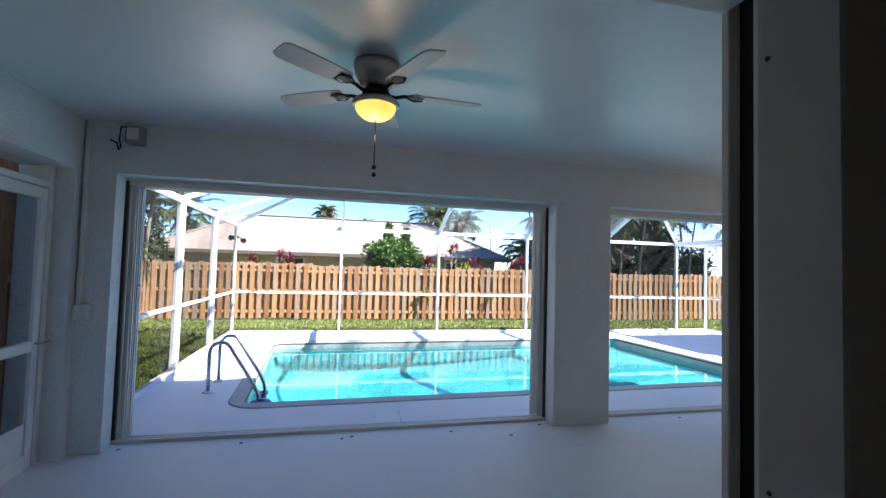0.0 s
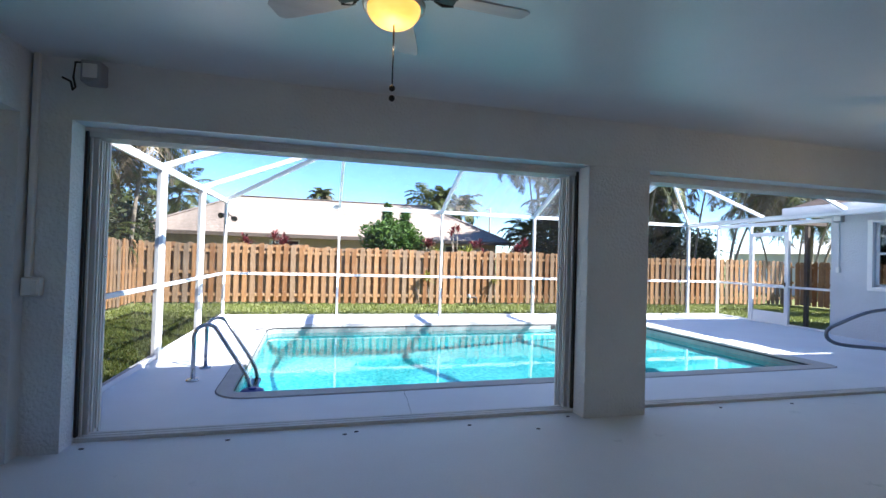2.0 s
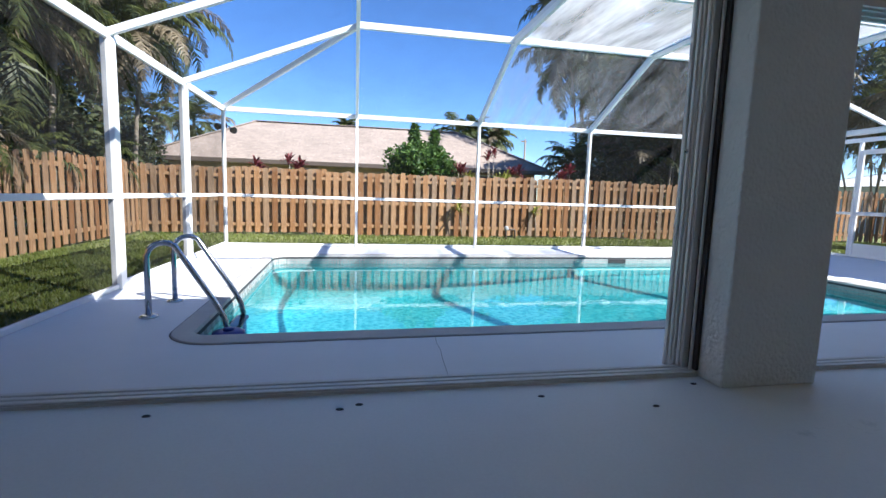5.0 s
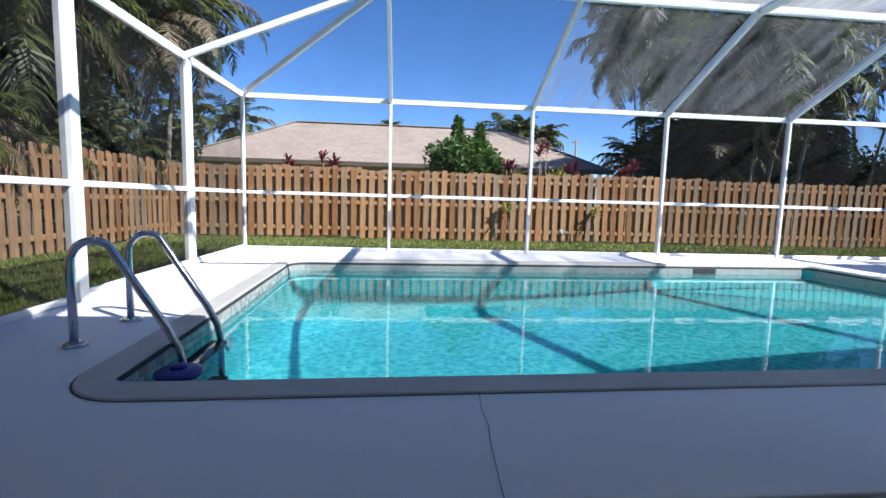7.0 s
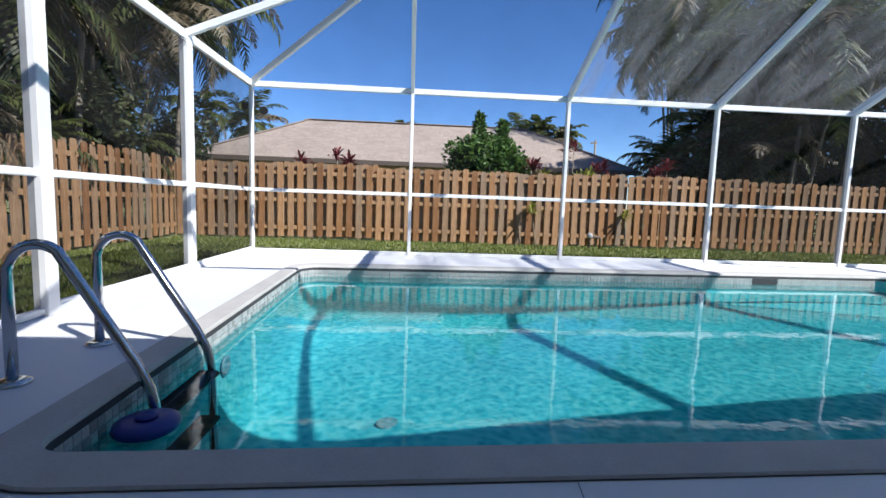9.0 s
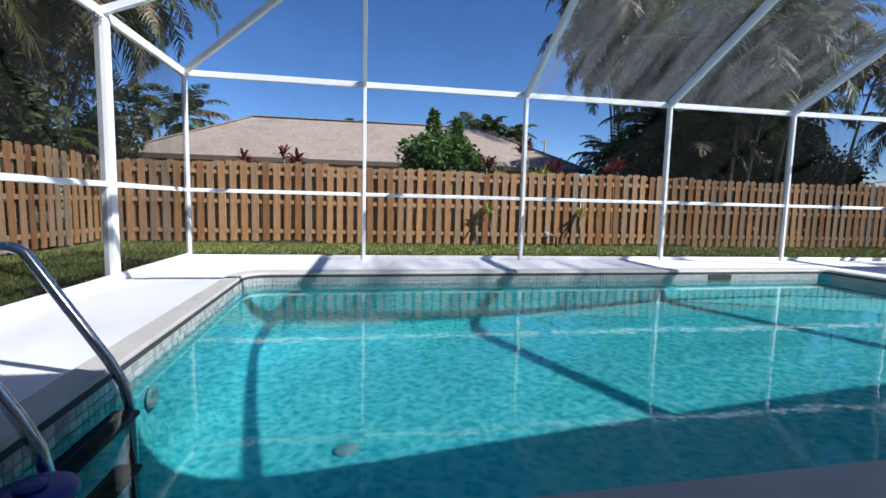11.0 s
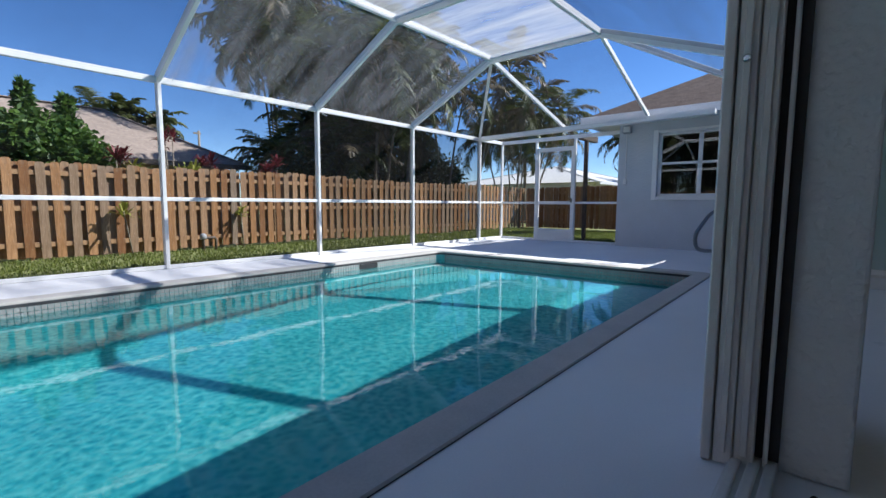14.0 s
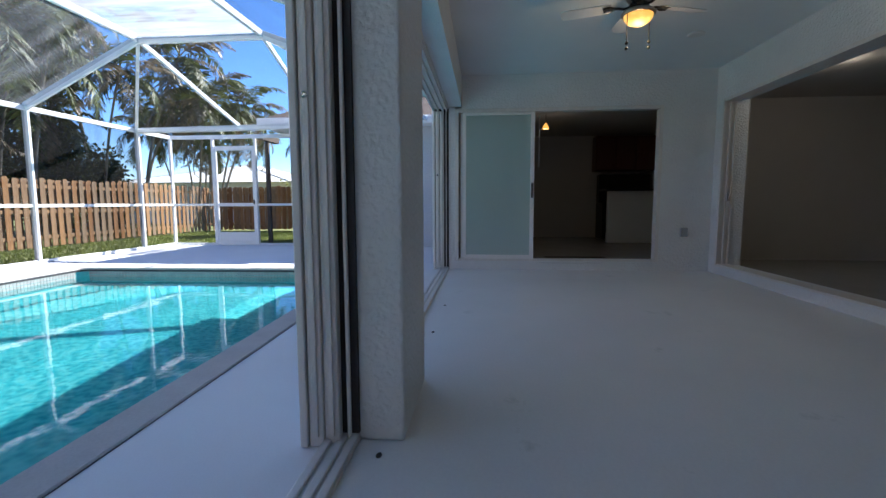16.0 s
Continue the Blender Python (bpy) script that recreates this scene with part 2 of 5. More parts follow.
# sun glare and its streaks painted into paler, denser copies of the roof screen
screen_top_glare = material("painted_glare_flat_screen", screen_build(0.62, 0.5, 0.75, (2.2, 0.35, 1.6), 0.6))
screen_glare = material("painted_glare_roof_screen", screen_build(0.30, 0.30, 0.36, (3.2, 0.3, 1.2), 0.9))


def glass_build(tint, rough):
    def build(nt, p, out):
        gl = node(nt, "ShaderNodeBsdfGlossy", {"Color": (1, 1, 1, 1), "Roughness": rough})
        t = node(nt, "ShaderNodeBsdfTransparent", {"Color": (*tint, 1)})
        fr = node(nt, "ShaderNodeFresnel", {"IOR": 1.52})
        f2 = node(nt, "ShaderNodeMath", {0: fr.outputs[0], 1: 1.8}, operation="MULTIPLY", use_clamp=True)
        mx = node(nt, "ShaderNodeMixShader", {0: f2.outputs[0], 1: t.outputs[0], 2: gl.outputs[0]})
        nt.links.new(mx.outputs[0], out.inputs[0])
        nt.nodes.remove(p)
    return build


clear_glass = material("window_glass", glass_build((0.82, 0.9, 0.89), 0.01))


def film_build(nt, p, out):
    gl = node(nt, "ShaderNodeBsdfGlossy", {"Color": (1, 1, 1, 1), "Roughness": 0.02})
    d = node(nt, "ShaderNodeBsdfDiffuse", {"Color": (0.60, 0.78, 0.74, 1)})
    t = node(nt, "ShaderNodeBsdfTranslucent", {"Color": (0.4, 0.5, 0.5, 1)})
    body = node(nt, "ShaderNodeMixShader", {0: 0.4, 1: d.outputs[0], 2: t.outputs[0]})
    fr = node(nt, "ShaderNodeFresnel", {"IOR": 1.6})
    f2 = node(nt, "ShaderNodeMath", {0: fr.outputs[0], 1: 2.2}, operation="MULTIPLY", use_clamp=True)
    mx = node(nt, "ShaderNodeMixShader", {0: f2.outputs[0], 1: body.outputs[0], 2: gl.outputs[0]})
    nt.links.new(mx.outputs[0], out.inputs[0])
    nt.nodes.remove(p)


film_glass = material("frosted_film_glass", film_build)
dark_glass = material("tinted_glass", glass_build((0.30, 0.36, 0.36), 0.01))


def water_build(nt, p, out):
    v = coords(nt)
    n1 = node(nt, "ShaderNodeTexNoise", {"Vector": v, "Scale": 2.0, "Detail": 1.5, "Distortion": 0.3})
    n2 = node(nt, "ShaderNodeTexNoise", {"Vector": v, "Scale": 17.0, "Detail": 2.0})
    h = node(nt, "ShaderNodeMath", {0: n2.outputs[0], 1: 0.16, 2: n1.outputs[0]}, operation="MULTIPLY_ADD")
    bp = node(nt, "ShaderNodeBump", {"Height": h.outputs[0], "Strength": 0.11, "Distance": 0.02})
    gl = node(nt, "ShaderNodeBsdfGlossy", {"Color": (1, 1, 1, 1), "Roughness": 0.01, "Normal": bp.outputs[0]})
    # caustic light and dark of the ripples, painted into the tint as voronoi cells
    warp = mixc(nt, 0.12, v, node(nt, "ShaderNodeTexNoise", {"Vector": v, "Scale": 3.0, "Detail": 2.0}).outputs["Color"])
    caustic = node(nt, "ShaderNodeTexVoronoi", {"Vector": warp, "Scale": 25.0}, feature="SMOOTH_F1")
    tint = ramp(nt, caustic.outputs["Distance"], [(0.14, (0.32, 0.70, 0.76)), (0.38, (0.52, 0.88, 0.91)), (0.56, (0.84, 1.0, 1.0))])
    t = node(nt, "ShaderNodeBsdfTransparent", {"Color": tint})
    fr = node(nt, "ShaderNodeFresnel", {"IOR": 1.333, "Normal": bp.outputs[0]})
    mx = node(nt, "ShaderNodeMixShader", {0: fr.outputs[0], 1: t.outputs[0], 2: gl.outputs[0]})
    nt.links.new(mx.outputs[0], out.inputs[0])
    nt.nodes.remove(p)


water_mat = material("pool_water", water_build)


def plaster_build(nt, p, out):
    v = coords(nt)
    n1 = node(nt, "ShaderNodeTexNoise", {"Vector": v, "Scale": 0.8, "Detail": 6.0, "Roughness": 0.65})
    n2 = node(nt, "ShaderNodeTexNoise", {"Vector": v, "Scale": 22.0, "Detail": 4.0, "Roughness": 0.7})
    col = ramp(nt, n1.outputs[0], [(0.3, (0.12, 0.45, 0.47)), (0.7, (0.155, 0.51, 0.53))])
    col = mixc(nt, 0.45, col, ramp(nt, n2.outputs[0], [(0.38, (0.09, 0.395, 0.42)), (0.62, (0.19, 0.57, 0.585))]))
    nt.links.new(col, p.inputs["Base Color"])
    p.inputs["Roughness"].default_value = 0.8


pool_plaster = material("aqua_pool_plaster", plaster_build)
tile_glaze = surface("waterline_tile", (0.40, 0.41, 0.40), rough=0.2, vary=0.2, scale=8, grain=60, island=0.3)


mat_pile = surface("doormat_pile", (0.03, 0.028, 0.026), rough=0.95, vary=0.3, scale=20, grain=200, bump=0.8, dist=0.004)


def bulb_build(nt, p, out):
    lw = node(nt, "ShaderNodeTexNoise", {"Vector": coords(nt), "Scale": 9.0, "Detail": 3.0})
    col = ramp(nt, lw.outputs[0], [(0.3, (1.0, 0.36, 0.05)), (0.7, (1.0, 0.52, 0.13))])
    nt.links.new(col, p.inputs["Emission Color"])
    p.inputs["Emission Strength"].default_value = 0.44
    p.inputs["Base Color"].default_value = (0.5, 0.3, 0.12, 1)


lamp_glass = material("lit_amber_glass", bulb_build)


def can_build(nt, p, out):
    p.inputs["Emission Color"].default_value = (1.0, 0.9, 0.72, 1)
    p.inputs["Emission Strength"].default_value = 4.4


can_lens = material("lit_downlight_lens", can_build)

# ---------------------------------------------------------------- geometry helpers


def box(bm, x0, x1, y0, y1, z0, z1, bevel=0.0, seg=1):
    m = Matrix.LocRotScale(((x0 + x1) / 2, (y0 + y1) / 2, (z0 + z1) / 2), None, (abs(x1 - x0), abs(y1 - y0), abs(z1 - z0)))
    geo = bmesh.ops.create_cube(bm, size=1.0, matrix=m)
    if bevel:
        edges = {e for v in geo["verts"] for e in v.link_edges}
        bmesh.ops.bevel(bm, geom=list(edges), offset=bevel, segments=seg, affect="EDGES", profile=0.5)
    return bm


def beam(bm, p, q, w, h, bevel=0.0, up=(0, 0, 1)):
    """A bar of section w (across) by h (upward) from p to q."""
    p, q = Vector(p), Vector(q)
    d = (q - p).normalized()
    side = d.cross(Vector(up))
    side = side.normalized() if side.length > 1e-4 else Vector((1, 0, 0))
    top = side.cross(d)
    m = Matrix((side, d, top)).transposed().to_4x4()
    m.translation = (p + q) / 2
    geo = bmesh.ops.create_cube(bm, size=1.0, matrix=m @ Matrix.Diagonal((w, (q - p).length, h, 1)))
    if bevel:
        bmesh.ops.bevel(bm, geom=list({e for v in geo["verts"] for e in v.link_edges}), offset=bevel, segments=1, affect="EDGES")
    return bm


def tube(bm, pts, r, sides=12, taper=None):
    """A round bar along pts."""
    pts = [Vector(p) for p in pts]
    rings = []
    ref = Vector((0.31, 0.17, 0.93))
    for i, p in enumerate(pts):
        d = (pts[min(i + 1, len(pts) - 1)] - pts[max(i - 1, 0)]).normalized()
        a = d.cross(ref)
        if a.length < 0.1:
            a = d.cross(Vector((1, 0, 0)))
        a.normalize()
        b = d.cross(a)
        rr = r if taper is None else r + (taper - r) * i / (len(pts) - 1)
        rings.append([bm.verts.new(p + a * rr * math.cos(2 * math.pi * k / sides) + b * rr * math.sin(2 * math.pi * k / sides)) for k in range(sides)])
        ref = b.cross(d) * 0 + ref
    for r0, r1 in zip(rings, rings[1:]):
        for k in range(sides):
            bm.faces.new((r0[k], r0[(k + 1) % sides], r1[(k + 1) % sides], r1[k])).smooth = True
    bm.faces.new(rings[0][::-1])
    bm.faces.new(rings[-1])
    return bm


def lathe(bm, profile, centre=(0, 0, 0), sides=32):
    """A turned shape from (radius, z) pairs."""
    cx, cy, cz = centre
    rings = [[bm.verts.new((cx + r * math.cos(2 * math.pi * k / sides), cy + r * math.sin(2 * math.pi * k / sides), cz + z)) for k in range(sides)] for r, z in profile]
    for r0, r1 in zip(rings, rings[1:]):
        for k in range(sides):
            bm.faces.new((r0[k], r0[(k + 1) % sides], r1[(k + 1) % sides], r1[k])).smooth = True
    bm.faces.new(rings[0][::-1])
    bm.faces.new(rings[-1])
    return bm


def quad(bm, *pts):
    bm.faces.new([bm.verts.new(p) for p in pts])
    return bm


def finish(name, bm, mat):
    me = bpy.data.meshes.new(name)
    bmesh.ops.recalc_face_normals(bm, faces=bm.faces)
    bm.to_mesh(me)
    bm.free()
    for m in mat if isinstance(mat, (list, tuple)) else [mat]:
        me.materials.append(m)
    return me


def part(name, bm, mat, parent=None, label=""):
    ob = new(name, finish(name, bm, mat))
    if parent is not None:
        ob.parent = parent
    if label:
        tagged(ob, label)
    return ob


def thing(name, place, label, category, group="", kind=""):
    ob = new(name)
    ob.empty_display_size = 0.1
    ob.location = place
    bpy.context.view_layer.update()
    return tagged(ob, label, category, group, kind)


def B():
    return bmesh.new()


def rel(bm, ob):
    """Moves world-built geometry into the frame of its thing."""
    bmesh.ops.translate(bm, verts=bm.verts, vec=-ob.location)
    return bm


# ---------------------------------------------------------------- setting: lanai
W_IN, W_OUT = 4.88, 5.32          # wall to the pool
B_IN, B_OUT = 0.96, 1.28          # house wall behind
X_L, X_R = -1.60, 8.00            # side walls
CEIL = 2.87
OPEN_Z = 2.42
LX0, LX1, RX0 = -1.345, 2.895, 3.575

b = B()
box(b, X_L, LX0, W_IN, W_OUT, 0, OPEN_Z)
box(b, LX1, RX0, W_IN, W_OUT, 0, OPEN_Z, 0.012, 2)
box(b, X_L, X_R + 0.29, W_IN, W_OUT, OPEN_Z, CEIL - 0.06)
box(b, X_L, X_R + 0.29, W_IN, W_IN + 0.12, CEIL - 0.06, CEIL)
tagged(part("wall_north", b, stucco), "white stucco lanai wall with two wide openings to the pool", "wall", kind="structure")

b = B()
box(b, -2.0, X_L, 1.28, 2.3, 0, CEIL)
box(b, -2.0, X_L, 4.76, W_OUT, 0, CEIL)
box(b, -2.0, X_L, 2.3, 4.76, 2.42, CEIL)
tagged(part("wall_west", b, stucco), "white stucco side wall with a screen door opening", "wall", kind="structure")

SL_Y0, SL_Y1, SL_Z0, SL_Z1 = 1.997, 4.973, 0.135, 2.385
E_OUT = X_R + 0.26
b = B()
box(b, X_R, E_OUT, B_IN, SL_Y0, 0, CEIL)
box(b, X_R, E_OUT, SL_Y0, SL_Y1, SL_Z1, CEIL)
box(b, X_R, E_OUT, SL_Y0, SL_Y1, 0, SL_Z0 - 0.004)
box(b, X_R, E_OUT, SL_Y1, W_OUT, 0, OPEN_Z)
box(b, X_R, E_OUT, W_IN - 0.004, SL_Y1, SL_Z1, OPEN_Z)
tagged(part("wall_east", b, stucco), "white stucco end wall around the sliding door", "wall", kind="structure")

CO_X0, CO_X1 = -1.0, 1.555        # opening where the walk begins
BO_X0, BO_X1, BO_Z0 = 3.3, 7.78, 0.12
b = B()
box(b, -2.0, CO_X0, B_IN, B_OUT, 0, CEIL)
box(b, CO_X0, CO_X1, B_IN, B_OUT, 2.40, CEIL)
box(b, CO_X1, BO_X0, B_IN, B_OUT, 0, CEIL)
box(b, BO_X0, BO_X1, B_IN, B_OUT, 2.40, CEIL)
box(b, BO_X0, BO_X1, B_IN, B_OUT, 0, BO_Z0)
box(b, BO_X1, X_R, B_IN, B_OUT, 0, CEIL)
tagged(part("wall_south", b, stucco), "white stucco house wall with two wide door openings", "wall", kind="structure")

b = B()
for xa, xb, za, zb in ((-2.2, CO_X0 - 0.002, 0.02, 2.71), (CO_X0 - 0.002, CO_X1 + 0.002, 2.41, 2.71), (CO_X1 + 0.002, BO_X0 - 0.002, 0.02, 2.71), (BO_X0 - 0.002, BO_X1 + 0.002, 2.41, 2.71), (BO_X1 + 0.002, 9.3, 0.02, 2.71)):
    box(b, xa, xb, B_IN - 0.016, B_IN - 0.004, za, zb)
tagged(part("room_wall", b, room_paint), "dim grey-painted room side of the house wall", "wall", kind="structure")

b = B()
box(b, 1.43, CO_X1 - 0.002, B_IN - 0.003, 1.14, 0, 2.40, 0.006, 1)
tagged(part("door_casing", b, room_paint), "plastered door casing with old screw holes", "door casing", kind="structure")

b = B()
box(b, -2.0, X_R + 0.29, B_OUT - 0.3, W_IN + 0.12, CEIL, CEIL + 0.02)
tagged(part("ceiling", b, ceiling_paint), "pale satin-painted lanai ceiling with faint stains", "ceiling", kind="structure")

b = B()
box(b, -2.0, E_OUT, B_IN - 0.002, 5.07, -0.3, 0.0)
tagged(part("floor", b, floor_paint), "pale grey painted concrete lanai floor", "floor", kind="structure")

# rooms of the house beyond the doors
b = B()
box(b, -2.2, 9.3, -4.2, B_IN - 0.002, -0.3, 0.02)
box(b, E_OUT + 0.004, 13.4, B_IN - 0.002, 5.3, -0.3, 0.10)
box(b, 9.5, 13.4, B_IN - 0.8, B_IN - 0.002, -0.3, 0.10)
tagged(part("room_floor", b, room_tile), "grey tiled floor inside the house", "floor", kind="structure")
b = B()
box(b, -2.4, 13.5, -4.4, B_IN, 2.72, 2.82)
box(b, E_OUT + 0.004, 13.6, B_IN, 5.3, 2.72, 2.82)
box(b, 9.5, 13.6, B_IN - 1.2, B_IN, 2.82, 2.86)
tagged(part("room_ceiling", b, room_paint), "plain ceiling inside the house", "ceiling", kind="structure")
b = B()
box(b, -2.4, 9.5, -4.4, -4.2, 0.02, 2.72)
box(b, -2.4, -2.2, -4.2, B_IN, 0.02, 2.72)
box(b, 9.3, 9.5, -4.2, B_IN, 0.02, 2.72)
box(b, 9.5, 13.5, B_IN - 0.9, B_IN - 0.7, 0.02, 2.72)
box(b, 13.4, 13.5, B_IN - 0.7, 5.3, 0.02, 2.72)
box(b, E_OUT + 0.004, 13.5, 5.10, 5.3, 0.02, 2.72)
tagged(part("room_wall", b, room_paint), "plain beige walls inside the house", "wall", kind="structure")


def opening_frame(name, x0, x1, label):
    """Aluminium sliding-door frame in an opening to the pool: sill track, head and two channelled jambs."""
    f = thing(name, ((x0 + x1) / 2, 5.2, 0.0), label, "door frame", kind="structure")
    y0, y1 = 5.07, 5.30
    b = B()
    box(b, x0, x1, y0, 5.215, 0.0, 0.018)
    for y in (5.088, 5.137, 5.190):
        box(b, x0, x1, y - 0.018, y + 0.018, 0.018, 0.034, 0.007, 2)
    part("sill_track", rel(b, f), grey_alu, f)
    b = B()
    box(b, x0, x1, y0, y1, OPEN_Z - 0.03, OPEN_Z - 0.001)
    for y in (5.10, 5.155, 5.225, 5.285):
        box(b, x0, x1, y - 0.011, y + 0.011, OPEN_Z - 0.07, OPEN_Z - 0.03)
    part("head_track", rel(b, f), grey_alu, f)
    for x, s in ((x0, 1), (x1, -1)):
        b = B()
        box(b, x, x + s * 0.02, y0, y1, 0.04, OPEN_Z - 0.03)
        part("jamb", rel(b, f), dark_gap, f)
        for i, (ya, yb, d) in enumerate(((5.10, 5.115, 0.040), (5.14, 5.20, 0.068), (5.203, 5.262, 0.080), (5.268, 5.30, 0.090))):
            b = B()
            box(b, x + s * 0.02, x + s * d, ya, yb, 0.004, OPEN_Z - 0.072, 0.004)
            if i in (1, 2):
                box(b, x + s * d, x + s * (d + 0.012), ya + 0.018, yb - 0.018, 0.05, OPEN_Z - 0.08, 0.003)
            part("stacked_stile", rel(b, f), grey_alu, f)
        b = B()
        lathe(b, [(0.012, 0), (0.014, 0.006), (0.008, 0.012)], (0, 0, 0), 10)
        bmesh.ops.rotate(b, verts=b.verts, cent=(0, 0, 0), matrix=Matrix.Rotation(radians(90 * s), 3, "Y"))
        bmesh.ops.translate(b, verts=b.verts, vec=(x + s * 0.093, 5.232, 1.42))
        part("latch_screw", rel(b, f), steel, f)
    return f


opening_frame("door_frame_1", LX0, LX1, "grey aluminium sliding-door track frame, panels stacked at the sides")
opening_frame("door_frame_2", RX0, X_R, "grey aluminium sliding-door track frame around the wide opening")

# ---------------------------------------------------------------- pool and deck
PX0, PX1, PY0, PY1 = -0.44, 7.86, 6.22, 10.68
WATER = -0.128


def outline(x0, x1, y0, y1, radii, n=8):
    """Rounded rectangle, anticlockwise from the corner at x0, y0; radii for its four corners."""
    pts = []
    for (cx, cy, sx, sy, a0), r in zip(((x0, y0, 1, 1, 180), (x1, y0, -1, 1, 270), (x1, y1, -1, -1, 0), (x0, y1, 1, -1, 90)), radii):
        for k in range(n + 1):
            a = radians(a0 + 90 * k / n)
            pts.append(Vector((cx + sx * r + r * math.cos(a), cy + sy * r + r * math.sin(a), 0)))
    full = []
    for k in range(4):
        arc, after = pts[k * (n + 1):(k + 1) * (n + 1)], pts[(k + 1) * (n + 1) % len(pts)]
        full += arc + [arc[-1].lerp(after, j / 9) for j in range(1, 9)]
    return full


IN_R, OUT_R = (0.12, 0.10, 0.12, 0.24), (0.36, 0.20, 0.30, 0.40)


def askew(x, y):
    """The pool lies two degrees askew to the house."""
    return x - (y - PY0) * 0.033, y + (x - 0.4) * 0.026


def slanted(pts):
    return [Vector((*askew(p.x, p.y), p.z)) for p in pts]


inner = slanted(outline(PX0, PX1, PY0, PY1, IN_R))
outer = slanted(outline(PX0 - 0.17, PX1 + 0.25, PY0 - 0.21, PY1 + 0.24, OUT_R))


def ring_faces(bm, rings, closed=True):
    made = [[bm.verts.new(p) for p in r] for r in rings]
    n = len(made[0])
    for a, c in zip(made, made[1:]):
        for k in range(n):
            bm.faces.new((a[k], a[(k + 1) % n], c[(k + 1) % n], c[k]))
    return made


def at_z(pts, z):
    return [Vector((p.x, p.y, z)) for p in pts]


# deck sheet with the pool cut out of it
DX0, DX1, DY0, DY1 = -1.86, 11.98, 5.07, 12.28
b = B()
n = len(outer)
rect = []
cx, cy = (PX0 + PX1) / 2, (PY0 + PY1) / 2
for p in outer:
    d = Vector((p.x - cx, p.y - cy))
    tx = ((DX1 if d.x > 0 else DX0) - cx) / d.x if abs(d.x) > 1e-6 else 1e9
    ty = ((DY1 if d.y > 0 else DY0) - cy) / d.y if abs(d.y) > 1e-6 else 1e9
    t = min(tx, ty)
    rect.append(Vector((cx + d.x * t, cy + d.y * t, 0)))
corners = [Vector(c) for c in ((DX0, DY0, 0), (DX1, DY0, 0), (DX1, DY1, 0), (DX0, DY1, 0))]
for c in corners:
    k = min(range(n), key=lambda i: (rect[i] - c).length)
    rect[k] = c
wide = [Vector((cx + (p.x - cx) * 1.0014, cy + (p.y - cy) * 1.0022, 0)) for p in outer]
ring_faces(b, [wide, rect, at_z(rect, -0.3)])
tagged(part("pool_deck", b, deck_paint), "white painted concrete pool deck", "deck", kind="structure")

pool = thing("swimming_pool", (cx, cy, 0.0), "inground pool with turquoise plaster, grey coping and still water", "swimming pool")
b = B()
lip = [Vector((p.x + (q.x - p.x) * 0.04, p.y + (q.y - p.y) * 0.04, 0)) for p, q in zip(inner, outer)]
rim = [Vector((p.x + (q.x - p.x) * 0.96, p.y + (q.y - p.y) * 0.96, 0)) for p, q in zip(inner, outer)]
ring_faces(b, [at_z(inner, -0.05), at_z(inner, -0.006), at_z(lip, 0.012), at_z(rim, 0.012), at_z(outer, 0.004), at_z(outer, -0.06)])
part("coping", rel(b, pool), coping_stone, pool, "grey concrete coping with a dark outer joint")
b = B()
ring_faces(b, [at_z(outer, 0.002), at_z([Vector((cx + (p.x - cx) * 1.0018, cy + (p.y - cy) * 1.0028, 0)) for p in outer], 0.003)])
part("coping_joint", rel(b, pool), joint_and_shadow_dark, pool)


def inset(pts, d):
    out, n = [], len(pts)
    for i, p in enumerate(pts):
        e = (pts[(i + 1) % n] - pts[i - 1])
        e = e.normalized() if e.length > 1e-9 else Vector((1, 0, 0))
        out.append(Vector((p.x - e.y * d, p.y + e.x * d, 0)))
    return out


# shadow below the coping lip, painted as a near-black strip
b = B()
shadow_ring = inset(inner, 0.004)
ring_faces(b, [at_z(shadow_ring, -0.047), at_z(shadow_ring, -0.016), at_z(inset(inner, -0.002), -0.016)])
part("coping_seam", rel(b, pool), joint_and_shadow_dark, pool, "dark strip painted as the shadow under the coping edge")
b = B()
core = slanted(outline(PX0, PX1, PY0, PY1, (0.5, 0.5, 0.5, 0.40)))
rings = [at_z(inset(inner, -0.01), -0.05)]
rings.append(at_z(inset(inner, -0.01), -0.22))
def depth(x):
    """Deep by the ladder, shallow at the far end."""
    return 0.22 + 0.78 * min(1.0, max(0.0, 1 - (x - 0.4) / 6.6)) ** 1.5


for d, k in ((0.0, 0.60), (0.03, 0.76), (0.10, 0.88), (0.22, 0.96), (0.40, 1.0)):
    f = min(1, d / 0.22)
    rings.append([Vector((p.x, p.y, -max(0.225 + 0.02 * k, depth(p.x) * k))) for p in (p.lerp(q, f) for p, q in zip(inset(inner, d), inset(core, d)))])
made = ring_faces(b, rings)
mids = [Vector((min(max(v.co.x, PX0 + 0.8), PX1 - 0.8), 8.5, 0)) for v in made[-1]]
mid = [b.verts.new((p.x, p.y, -depth(p.x))) for p in mids]
for k in range(len(mid)):
    b.faces.new((made[-1][k - 1], made[-1][k], mid[k], mid[k - 1]))
bmesh.ops.remove_doubles(b, verts=b.verts, dist=0.0005)
for f in b.faces:
    f.smooth = True
basin = part("basin", rel(b, pool), pool_plaster, pool, "aqua plaster pool basin")
b = B()
lathe(b, [(0.10, 0), (0.10, 0.012), (0.085, 0.022), (0.03, 0.026)], (0.66, 8.3, -depth(0.66) - 0.002), 20)
part("drain_cover", rel(b, pool), plastic_grey, pool, "round pale grey drain cover")
b = B()
